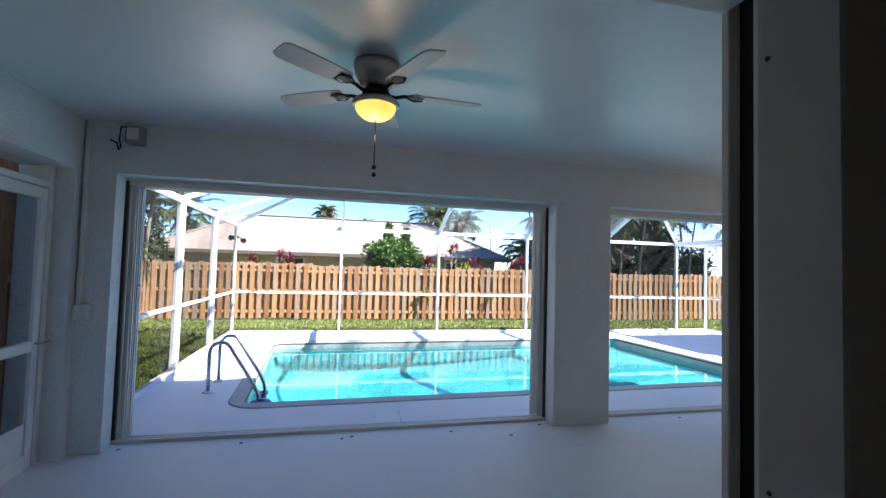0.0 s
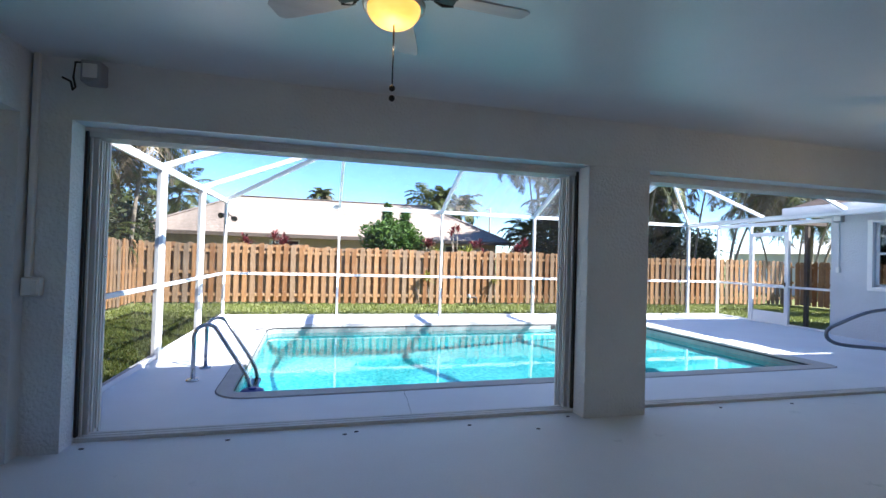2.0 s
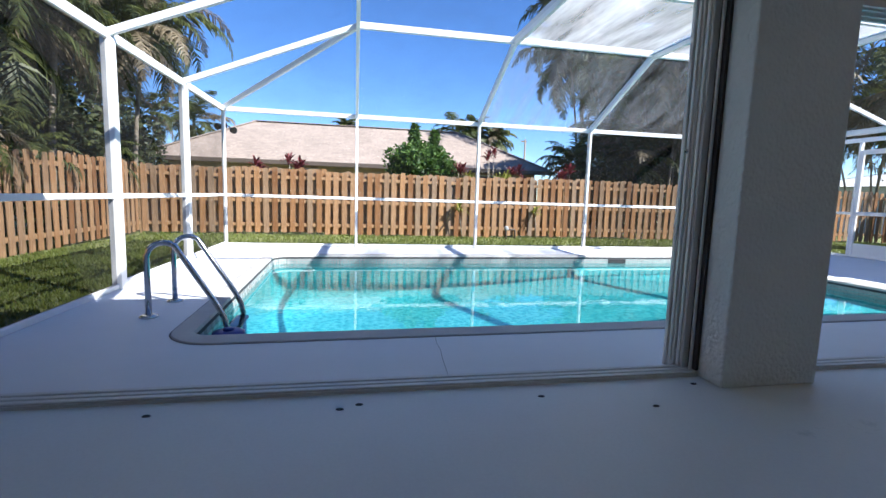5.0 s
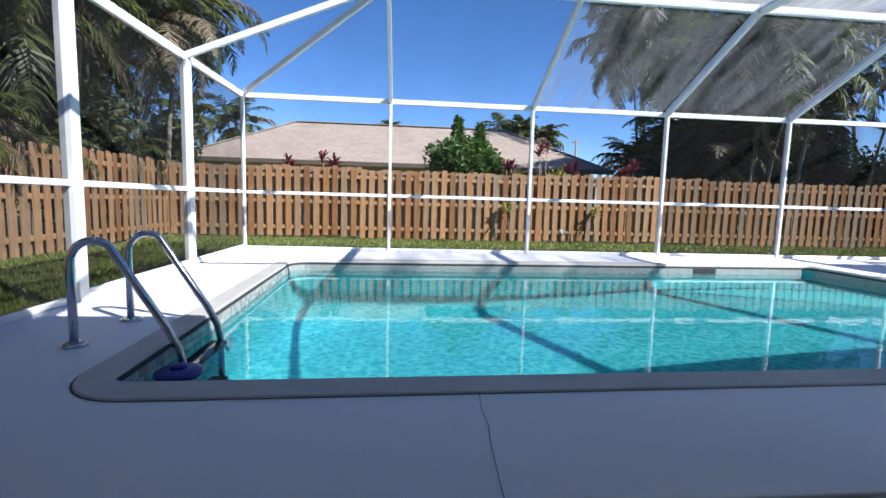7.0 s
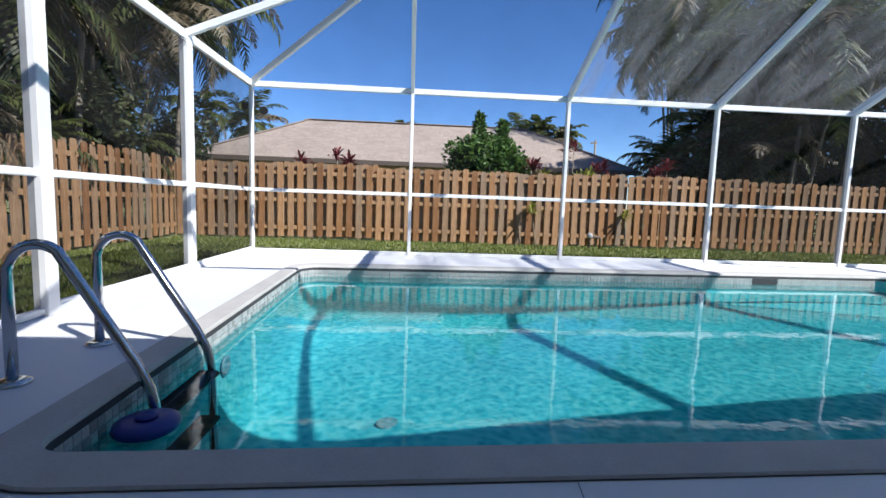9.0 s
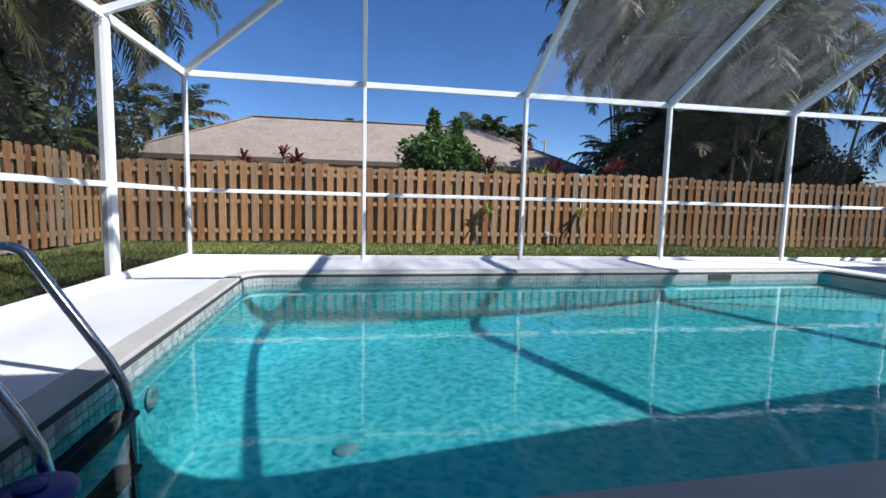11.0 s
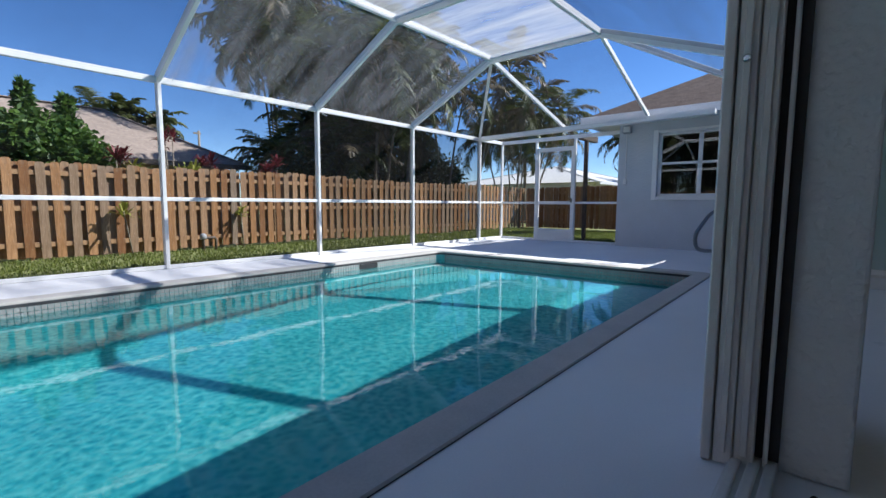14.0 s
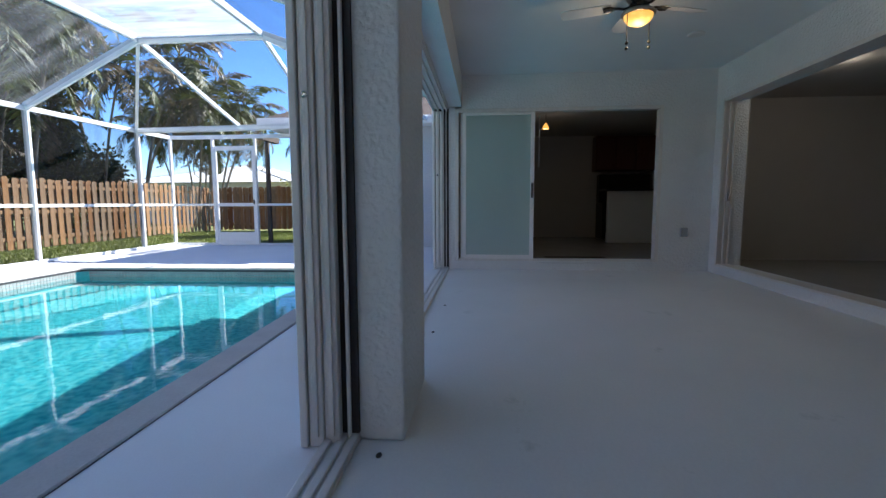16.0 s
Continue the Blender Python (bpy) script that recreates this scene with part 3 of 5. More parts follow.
sx, sy = askew(6.0, PY1)
box(b, sx - 0.19, sx + 0.19, sy - 0.016, sy + 0.012, -0.13, -0.05, 0.002)
part("skimmer_mouth", rel(b, pool), dark_gap, pool, "dark skimmer slot below the coping")
b = B()
lathe(b, [(0.07, 0.0), (0.07, 0.012), (0.05, 0.02), (0.02, 0.012)], (0, 0, 0), 20)
bmesh.ops.rotate(b, verts=b.verts, cent=(0, 0, 0), matrix=Matrix.Rotation(radians(90), 3, "Y"))
jx, jy = askew(PX0 + 0.01, 7.95)
bmesh.ops.translate(b, verts=b.verts, vec=(jx, jy, -0.33))
part("return_fitting", rel(b, pool), plastic_grey, pool, "round grey return fitting in the pool wall")
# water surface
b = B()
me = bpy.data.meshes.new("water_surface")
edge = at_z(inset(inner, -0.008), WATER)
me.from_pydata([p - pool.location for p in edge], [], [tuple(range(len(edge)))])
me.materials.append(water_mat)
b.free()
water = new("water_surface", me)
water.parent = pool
tagged(water, "clear rippled pool water with caustics painted into its tint")


def ladder():
    lad = thing("pool_ladder", (-0.72, 7.07, 0.0), "polished steel two-rail pool ladder anchored in the deck", "ladder")
    for y in (6.78, 7.36):
        b = B()
        pts = [(-0.955, y, 0.0), (-0.955, y, 0.50)]
        for k in range(1, 11):
            a = math.pi - k * math.radians(128) / 10
            pts.append((-0.955 + 0.135 + 0.135 * math.cos(a), y, 0.50 + 0.135 * math.sin(a)))
        pts += [(-0.42, y, 0.10), (-0.36, y, -0.02), (-0.335, y, -0.14), (-0.33, y, -0.9)]
        tube(b, pts, 0.024, 14)
        part("rail", rel(b, lad), steel, lad)
        b = B()
        lathe(b, [(0.072, 0.0), (0.072, 0.012), (0.05, 0.022), (0.028, 0.026)], (-0.955, y, 0.001), 24)
        part("escutcheon", rel(b, lad), steel, lad)
    for z in (-0.15, -0.42, -0.69):
        b = B()
        box(b, -0.40, -0.28, 6.80, 7.34, z - 0.02, z + 0.01, 0.008)
        part("tread", rel(b, lad), rubber, lad, "black grip tread")


ladder()


def chlorine_float():
    f = thing("chlorine_floater", (-0.29, 6.62, WATER), "blue and white plastic chlorine floater in the water", "pool float")
    b = B()
    lathe(b, [(0.02, 0.05), (0.09, 0.05), (0.125, 0.035), (0.13, 0.012), (0.12, 0.0)], (0, 0, 0), 28)
    part("ring", b, plastic_blue, f)
    b = B()
    lathe(b, [(0.11, 0.0), (0.115, -0.02), (0.075, -0.05), (0.06, -0.15), (0.02, -0.16)], (0, 0, 0), 24)
    part("basket", b, plastic_white, f)
    b = B()
    lathe(b, [(0.045, 0.05), (0.045, 0.064), (0.02, 0.07)], (0, 0, 0), 20)
    part("cap", b, plastic_blue, f)


chlorine_float()


def grab_rail():
    g = thing("pool_handrail", (8.4, 6.5, 0.0), "grey steel curved pool handrail standing on the deck", "handrail")
    b = B()
    y = 6.48
    arc = ((9.9, 0.0), (9.86, 0.09), (9.7, 0.16), (9.3, 0.21), (8.8, 0.25), (8.4, 0.30), (8.2, 0.37), (8.14, 0.46), (8.2, 0.55), (8.4, 0.62), (8.75, 0.73), (9.1, 0.81), (9.6, 0.85), (10.0, 0.82), (10.2, 0.70), (10.24, 0.45), (10.24, 0.2), (10.24, 0.0))
    pts = [(x, y, z) for x, z in arc]
    fine = []
    for i in range(len(pts) - 1):
        p0, p1, p2, p3 = (Vector(pts[max(0, min(len(pts) - 1, i + k))]) for k in (-1, 0, 1, 2))
        for s in range(4):
            t = s / 4
            fine.append(0.5 * (2 * p1 + (p2 - p0) * t + (2 * p0 - 5 * p1 + 4 * p2 - p3) * t * t + (3 * p1 - p0 - 3 * p2 + p3) * t ** 3))
    fine.append(Vector(pts[-1]))
    tube(b, fine, 0.028, 12)
    part("rail", rel(b, g), rail_grey, g)
    for x in (9.9, 10.24):
        b = B()
        lathe(b, [(0.065, 0.0), (0.065, 0.012), (0.03, 0.024)], (x, y, 0.001), 20)
        part("escutcheon", rel(b, g), rail_grey, g)


grab_rail()

b = B()
pts = [(1.365, 6.02), (1.345, 5.86), (1.35, 5.72), (1.33, 5.56), (1.32, 5.40), (1.31, 5.24)]
for (xa, ya), (xb, yb) in zip(pts, pts[1:]):
    quad(b, (xa - 0.0015, ya, 0.004), (xa + 0.0015, ya, 0.004), (xb + 0.0015, yb, 0.004), (xb - 0.0015, yb, 0.004))
tagged(part("deck_crack", b, joint_and_shadow_dark), "hairline crack across the painted deck", "crack", kind="structure")

# ---------------------------------------------------------------- screen cage
EAVE, TOP = 2.60, 3.62
CY = 12.13                                     # far wall
YS = 10.06, 8.0, 5.62                          # purlins
PXS = (-1.72, 0.765, 3.28, 5.80, 8.215, 10.685)
LYS = (12.13, 10.08, 8.00, 6.02)

cage = thing("pool_cage", (4.5, 8.7, 0.0), "white aluminium screen enclosure over the pool", "screen enclosure")


def bar(name, p, q, w, h, up=(0, 0, 1), label=""):
    b = B()
    beam(b, p, q, w, h, 0.006, up)
    return part(name, rel(b, cage), white_alu, cage, label)


for x in PXS[1:]:
    bar("post", (x, CY, 0.0), (x, CY, EAVE - 0.03), 0.10, 0.052, (1, 0, 0))
for y in LYS:
    w = 0.11 if y < 12 else 0.07
    bar("post", (PXS[0], y, 0.0), (PXS[0], y, EAVE - 0.03), 0.06 if y > 12 else 0.10, w, (0, 1, 0))
bar("eave_beam", (PXS[0], CY, EAVE), (11.75, CY, EAVE), 0.055, 0.085)
bar("eave_beam", (PXS[0], 5.5, EAVE), (PXS[0], CY, EAVE), 0.055, 0.10)
bar("eave_beam", (PXS[5], 6.8, EAVE + 0.05), (PXS[5], CY - 0.03, EAVE + 0.0), 0.16, 0.10)
bar("eave_beam", (11.75, 8.85, EAVE), (11.75, CY, EAVE), 0.055, 0.09)
for z in (0.985, 0.03):
    bar("rail", (PXS[0], CY - 0.005, z), (11.75, CY - 0.005, z), 0.045, 0.055)
    bar("rail", (PXS[0], 5.33, z), (PXS[0], CY, z), 0.045, 0.055)
bar("rail", (11.75, 8.85, 0.985), (11.75, 10.0, 0.985), 0.045, 0.055)
bar("rail", (11.75, 11.02, 0.985), (11.75, CY, 0.985), 0.045, 0.055)
bar("rail", (11.75, 8.85, 0.03), (11.75, 10.0, 0.03), 0.045, 0.05)
bar("rail", (11.75, 11.02, 0.03), (11.75, CY, 0.03), 0.045, 0.05)
for y in (CY, 11.05, 9.99):
    bar("post", (11.75, y, 0.0), (11.75, y, EAVE - 0.03), 0.05, 0.08, (1, 0, 0))
HIPL, HIPR = (0.765, YS[0], TOP), (8.22, YS[0], TOP)
for x in PXS[1:5]:
    bar("rafter", (x, CY, EAVE + 0.02), (x, YS[0], TOP), 0.055, 0.13)
    bar("rafter", (x, YS[0], TOP), (x, YS[1], TOP), 0.055, 0.15)
    bar("rafter", (x, YS[1], TOP), (x, 5.60, 2.74), 0.055, 0.13)
bar("hip_rafter", (PXS[0], CY, EAVE + 0.02), HIPL, 0.05, 0.09)
bar("hip_rafter", (PXS[5], CY, EAVE + 0.02), HIPR, 0.05, 0.09)
bar("rafter", (PXS[0], LYS[1], EAVE + 0.02), HIPL, 0.05, 0.08)
bar("rafter", (PXS[0], LYS[2], EAVE + 0.02), (0.765, YS[1], TOP), 0.05, 0.08)
bar("hip_rafter", (PXS[0], 5.62, EAVE + 0.04), (0.765, YS[1], TOP), 0.05, 0.09)
bar("rafter", (10.70, 9.78, EAVE + 0.06), HIPR, 0.05, 0.08)
bar("rafter", (10.70, 7.98, EAVE + 0.10), (8.22, YS[1], TOP), 0.05, 0.08)
bar("hip_rafter", (8.22, YS[1], TOP), (10.9, 5.75, 2.78), 0.05, 0.09)
for y in YS[:2]:
    bar("purlin", (0.765, y, TOP + 0.01), (8.22, y, TOP + 0.01), 0.055, 0.10)
bar("kick_plate", (PXS[0], 8.1, 0.06), (PXS[0], CY, 0.06), 0.03, 0.05)


def screen(name, mat, *pts):
    b = B()
    quad(b, *pts)
    return part(name, rel(b, cage), mat, cage)


for xa, xb in zip(PXS, PXS[1:] + (11.75,)):
    screen("screen_panel", screen_tree_shade if 5.7 < xa < 10 else screen_mesh, (xa, CY, 0.0), (xb, CY, 0.0), (xb, CY, EAVE), (xa, CY, EAVE))
for ya, yb in zip(LYS, LYS[1:] + (5.33,)):
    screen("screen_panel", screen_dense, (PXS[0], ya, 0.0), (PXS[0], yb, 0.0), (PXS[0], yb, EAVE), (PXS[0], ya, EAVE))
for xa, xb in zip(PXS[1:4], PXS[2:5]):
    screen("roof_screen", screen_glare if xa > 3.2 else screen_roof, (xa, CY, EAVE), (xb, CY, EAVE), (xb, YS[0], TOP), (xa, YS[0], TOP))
    screen("roof_screen", screen_top_glare if xa > 3.2 else screen_roof, (xa, YS[0], TOP), (xb, YS[0], TOP), (xb, YS[1], TOP), (xa, YS[1], TOP))
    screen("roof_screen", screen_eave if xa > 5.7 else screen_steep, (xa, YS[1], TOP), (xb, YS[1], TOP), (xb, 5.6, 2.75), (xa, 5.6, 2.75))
screen("roof_screen", screen_roof, (PXS[0], CY, EAVE), (PXS[1], CY, EAVE), HIPL)
screen("roof_screen", screen_roof, (PXS[0], CY, EAVE), HIPL, (PXS[0], LYS[1], EAVE))
screen("roof_screen", screen_roof, (PXS[0], LYS[1], EAVE), HIPL, (0.765, YS[1], TOP), (PXS[0], LYS[2], EAVE))
screen("roof_screen", screen_roof, (PXS[0], LYS[2], EAVE), (0.765, YS[1], TOP), (PXS[0], 5.6, EAVE))
screen("roof_screen", screen_steep, (PXS[0], 5.6, EAVE), (0.765, YS[1], TOP), (0.765, 5.6, 2.75))
screen("roof_screen", screen_roof, (PXS[4], CY, EAVE), (PXS[5], CY, EAVE), HIPR)
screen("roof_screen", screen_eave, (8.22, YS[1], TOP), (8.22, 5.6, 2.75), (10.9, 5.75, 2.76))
screen("roof_screen", screen_roof, (PXS[5], CY, EAVE), (10.70, 9.78, EAVE), HIPR)
screen("roof_screen", screen_roof, (10.70, 9.78, EAVE), (10.70, 7.98, EAVE), (8.22, YS[1], TOP), HIPR)
screen("screen_panel", screen_mesh, (11.75, 8.85, 0), (11.75, 9.99, 0), (11.75, 9.99, EAVE), (11.75, 8.85, EAVE))
screen("screen_panel", screen_mesh, (11.75, 11.05, 0), (11.75, CY, 0), (11.75, CY, EAVE), (11.75, 11.05, EAVE))


def cage_door():
    d = thing("screen_door", (11.75, 10.5, 0.0), "white aluminium screen door with a solid kick panel", "door")
    y0, y1 = 10.04, 11.0
    for y in (y0, y1):
        b = B()
        box(b, 11.72, 11.78, y - 0.035, y + 0.035, 0.015, 2.38, 0.006)
        part("stile", rel(b, d), white_alu, d)
    for z, h in ((2.33, 0.05), (0.985, 0.04), (0.04, 0.03)):
        b = B()
        box(b, 11.725, 11.775, y0 + 0.035, y1 - 0.035, z - h, z + h, 0.005)
        part("door_rail", rel(b, d), white_alu, d)
    b = B()
    box(b, 11.74, 11.76, y0 + 0.035, y1 - 0.035, 0.07, 0.32)
    part("kick_panel", rel(b, d), white_alu, d)
    b = B()
    quad(b, (11.75, y0, 0.32), (11.75, y1, 0.32), (11.75, y1, 2.3), (11.75, y0, 2.3))
    part("screen", rel(b, d), screen_mesh, d)
    b = B()
    box(b, 11.70, 11.72, y0 - 0.01, y0 + 0.02, 0.99, 1.10, 0.004)
    part("handle", rel(b, d), black_metal, d)


cage_door()


def flood_light(x, y, z):
    f = thing("flood_light", (x, y, z), "black twin flood light on the corner of the cage", "light")
    b = B()
    box(b, -0.03, 0.03, -0.05, -0.005, -0.05, 0.05, 0.006)
    part("bracket", b, black_metal, f)
    for s in (-1, 1):
        b = B()
        lathe(b, [(0.025, -0.06), (0.05, -0.03), (0.062, 0.03), (0.062, 0.06), (0.05, 0.055)], (0, 0, 0), 18)
        bmesh.ops.rotate(b, verts=b.verts, cent=(0, 0, 0), matrix=Matrix.Rotation(radians(100), 3, "X") @ Matrix.Rotation(radians(35 * s), 3, "Y"))
        bmesh.ops.translate(b, verts=b.verts, vec=(0.12 * s, 0.02, -0.05 - 0.03 * s))
        tube(b, [(0, -0.02, 0.0), (0.06 * s, 0.0, -0.01), (0.12 * s, 0.02, -0.05 - 0.03 * s)], 0.012, 8)
        part("lamp_head", b, black_metal, f)


flood_light(PXS[0] + 0.02, CY + 0.085, 2.30)

# ---------------------------------------------------------------- house roof and wing
b = B()
x0, x1, hx = -2.2, 8.4, 4.0
quad(b, (x0, 5.72, 2.84), (x1, 5.72, 2.84), (x1, -1.0, 5.0), (hx, -1.0, 5.0))
quad(b, (hx, -1.0, 5.0), (x1, -1.0, 5.0), (x1, -7.6, 2.84), (x0, -7.6, 2.84))
quad(b, (x0, 5.72, 2.84), (hx, -1.0, 5.0), (x0, -7.6, 2.84))
quad(b, (x1, 5.72, 2.84), (x1, -7.6, 2.84), (x1, -1.0, 5.0))
bmesh.ops.translate(b, verts=b.verts, vec=(0, 0, -0.11))
tagged(part("house_roof", b, shingle_brown), "brown shingle house roof above the lanai", "roof", kind="structure")
b = B()
box(b, -2.2, 8.4, W_OUT + 0.002, 5.60, 2.66, 2.69)
box(b, -2.2, 8.4, 5.60, 5.72, 2.62, 2.735, 0.01)
tagged(part("trim", b, white_alu), "white soffit and gutter along the lanai eave", "gutter", kind="structure")


def wing():
    w = thing("house_wing", (13.0, 6.5, 0.0), "white house wing with brown shingle roof and a window", "house")
    xf, ye = 11.55, 8.85
    wy0, wy1, wz0, wz1 = 6.42, 8.00, 1.13, 2.47
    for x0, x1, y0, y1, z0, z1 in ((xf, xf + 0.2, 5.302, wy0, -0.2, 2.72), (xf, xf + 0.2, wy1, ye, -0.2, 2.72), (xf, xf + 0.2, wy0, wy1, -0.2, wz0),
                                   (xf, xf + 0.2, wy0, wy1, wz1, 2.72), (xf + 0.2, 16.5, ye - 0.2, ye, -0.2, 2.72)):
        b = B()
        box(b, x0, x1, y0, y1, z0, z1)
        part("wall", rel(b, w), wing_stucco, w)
    b = B()
    e = 10.98, 9.45
    rz, rx, ry = 4.12, 13.40, 7.03
    quad(b, (e[0], e[1], 2.86), (e[0], 5.4, 2.86), (rx, 5.4, rz), (rx, ry, rz))
    quad(b, (e[0], e[1], 2.86), (rx, ry, rz), (17.2, ry, rz), (17.2, e[1], 2.86))
    quad(b, (e[0], e[1], 2.84), (17.2, e[1], 2.84), (17.2, 5.4, 2.84), (e[0], 5.4, 2.84))
    part("roof", rel(b, w), shingle_brown, w)
    b = B()
    box(b, e[0] - 0.06, e[0] + 0.02, 5.4, e[1] + 0.06, 2.70, 2.87, 0.01)
    box(b, e[0] + 0.02, 17.2, e[1] - 0.02, e[1] + 0.06, 2.70, 2.87, 0.01)
    part("gutter", rel(b, w), white_alu, w)
    b = B()
    box(b, e[0] + 0.02, 17.2, 5.4, e[1] - 0.02, 2.725, 2.76)
    part("soffit", rel(b, w), white_alu, w)
    b = B()
    for ya, yb, za, zb in ((wy0 - 0.08, wy0, wz0 - 0.05, wz1 + 0.05), (wy1, wy1 + 0.10, wz0 - 0.08, wz1 + 0.06), (wy0, wy1, wz1, wz1 + 0.05), (wy0, wy1, wz0 - 0.08, wz0)):
        box(b, xf - 0.06, xf - 0.002, ya, yb, za, zb, 0.006)
    win = part("window", rel(b, w), white_alu, w, "white window with shutter track and two sashes")
    b = B()
    for ya, yb, za, zb in ((wy0, wy1, 1.80, 1.85), (wy0, wy0 + 0.05, wz0, wz1), (wy1 - 0.06, wy1, wz0, wz1), (wy0, wy1, wz0, wz0 + 0.05), (wy0, wy1, wz1 - 0.05, wz1), (7.16, 7.24, wz0, wz1)):
        box(b, xf + 0.04, xf + 0.09, ya, yb, za, zb, 0.004)
    part("sash", rel(b, w), white_alu, win)
    b = B()
    box(b, xf + 0.06, xf + 0.066, wy0, wy1, wz0, wz1)
    part("pane", rel(b, w), dark_glass, win)
    # no blind here: a dark sheet painted in place of the unlit room
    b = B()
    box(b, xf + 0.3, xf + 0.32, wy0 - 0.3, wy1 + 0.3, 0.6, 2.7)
    part("blind", rel(b, w), brown_post, win, "dark sheet standing in for the unlit room behind the glass")


wing()


def porch_post():
    p = thing("porch_post", (12.3, 9.95, -0.12), "dark brown post with a short beam at its head", "post")
    b = B()
    box(b, 12.255, 12.345, 9.905, 9.995, -0.13, 2.55, 0.008)
    part("post", rel(b, p), brown_post, p)
    b = B()
    box(b, 11.95, 12.85, 9.88, 10.02, 2.55, 2.70, 0.008)
    part("beam", rel(b, p), brown_post, p)


porch_post()


def wall_light(x, y, z, run):
    l = thing("wall_light", (x, y, z), "grey weathered wall light box with a conduit below", "light")
    b = B()
    box(b, -0.11, -0.002, -0.09, 0.09, -0.08, 0.08, 0.015, 2)
    part("housing", b, plastic_grey, l)
    b = B()
    box(b, -0.118, -0.11, -0.07, 0.07, -0.06, 0.06, 0.003)
    part("lens", b, plastic_white, l)
    b = B()
    tube(b, [(-0.015, 0.02, -0.08), (-0.015, 0.02, -run)], 0.011, 8)
    part("conduit", b, white_alu, l)
    b = B()
    box(b, -0.05, -0.002, -0.02, 0.06, -run - 0.12, -run, 0.006)
    part("outlet_box", b, plastic_white, l)


wall_light(11.55, 8.66, 2.60, 1.08)

# ---------------------------------------------------------------- yard
b = B()
quad(b, (-400, -400, -0.13), (DX0, -400, -0.13), (DX0, 400, -0.13), (-400, 400, -0.13))
quad(b, (DX1, -400, -0.13), (400, -400, -0.13), (400, 400, -0.13), (DX1, 400, -0.13))
quad(b, (DX0, DY1, -0.13), (DX1, DY1, -0.13), (DX1, 400, -0.13), (DX0, 400, -0.13))
quad(b, (DX0, -400, -0.13), (DX1, -400, -0.13), (DX1, -4.4, -0.13), (DX0, -4.4, -0.13))
bmesh.ops.remove_doubles(b, verts=b.verts, dist=0.001)
tagged(part("ground", b, grass_ground), "lawn around the pool enclosure", "lawn", kind="structure")


def board_mesh(name, height):
    b = B()
    w, t, c = 0.07, 0.009, 0.028
    prof = [(-w, 0), (w, 0), (w, height - c), (w - c, height), (-w + c, height), (-w, height - c)]
    fr = [b.verts.new((x, -t, z)) for x, z in prof]
    bk = [b.verts.new((x, t, z)) for x, z in prof]
    b.faces.new(fr)
    b.faces.new(bk[::-1])
    for k in range(6):
        b.faces.new((fr[k], bk[k], bk[(k + 1) % 6], fr[(k + 1) % 6]))
    return finish(name, b, fence_wood)


def fence(p, q, label, side, pitch=0.235, height=1.80):
    """Shadow-box fence from p to q; the rails run between boards on both faces."""
    p, q = Vector((*p, -0.13)), Vector((*q, -0.13))
    d = (q - p).normalized()
    nrm = Vector((-d.y, d.x, 0)) * side
    f = thing("wooden_fence", (p + q) / 2, label, "fence", "wooden fence round the yard")
    rng = random.Random(int(abs(p.x * 7 + p.y * 13)))
    ang = math.atan2(d.y, d.x)
    meshes = [board_mesh("board", height - 0.02 * k) for k in range(3)]
    n = int((q - p).length / pitch)
    for i in range(n):
        for face in (0, 1):
            s = (i + 0.5 + (0.5 if face else 0)) * pitch + rng.uniform(-0.012, 0.012)
            ob = new("board", meshes[rng.randrange(3)])
            ob.parent = f
            off = nrm * (0.038 if face == 0 else -0.038)
            ob.location = p + d * s + off - f.location + Vector((0, 0, rng.uniform(0.02, 0.06) + 0.03 * math.sin(1.7 * int(s / 2.4))))
            ob.rotation_euler = (rng.uniform(-0.008, 0.008), rng.uniform(-0.012, 0.012), ang + rng.uniform(-0.03, 0.03))
    for z in (0.28, 0.95, 1.60):
        b = B()
        beam(b, p + Vector((0, 0, z)), q + Vector((0, 0, z)), 0.056, 0.09, 0.004)
        part("fence_rail", rel(b, f), fence_rail_wood, f)
    for k in range(int((q - p).length / 2.4) + 1):
        c = p + d * min((q - p).length, k * 2.4)
        b = B()
        box(b, c.x - 0.022, c.x + 0.022, c.y - 0.022, c.y + 0.022, -0.15, 1.62)
        part("fence_post", rel(b, f), fence_rail_wood, f)
    return f


# ---------------------------------------------------------------- neighbours


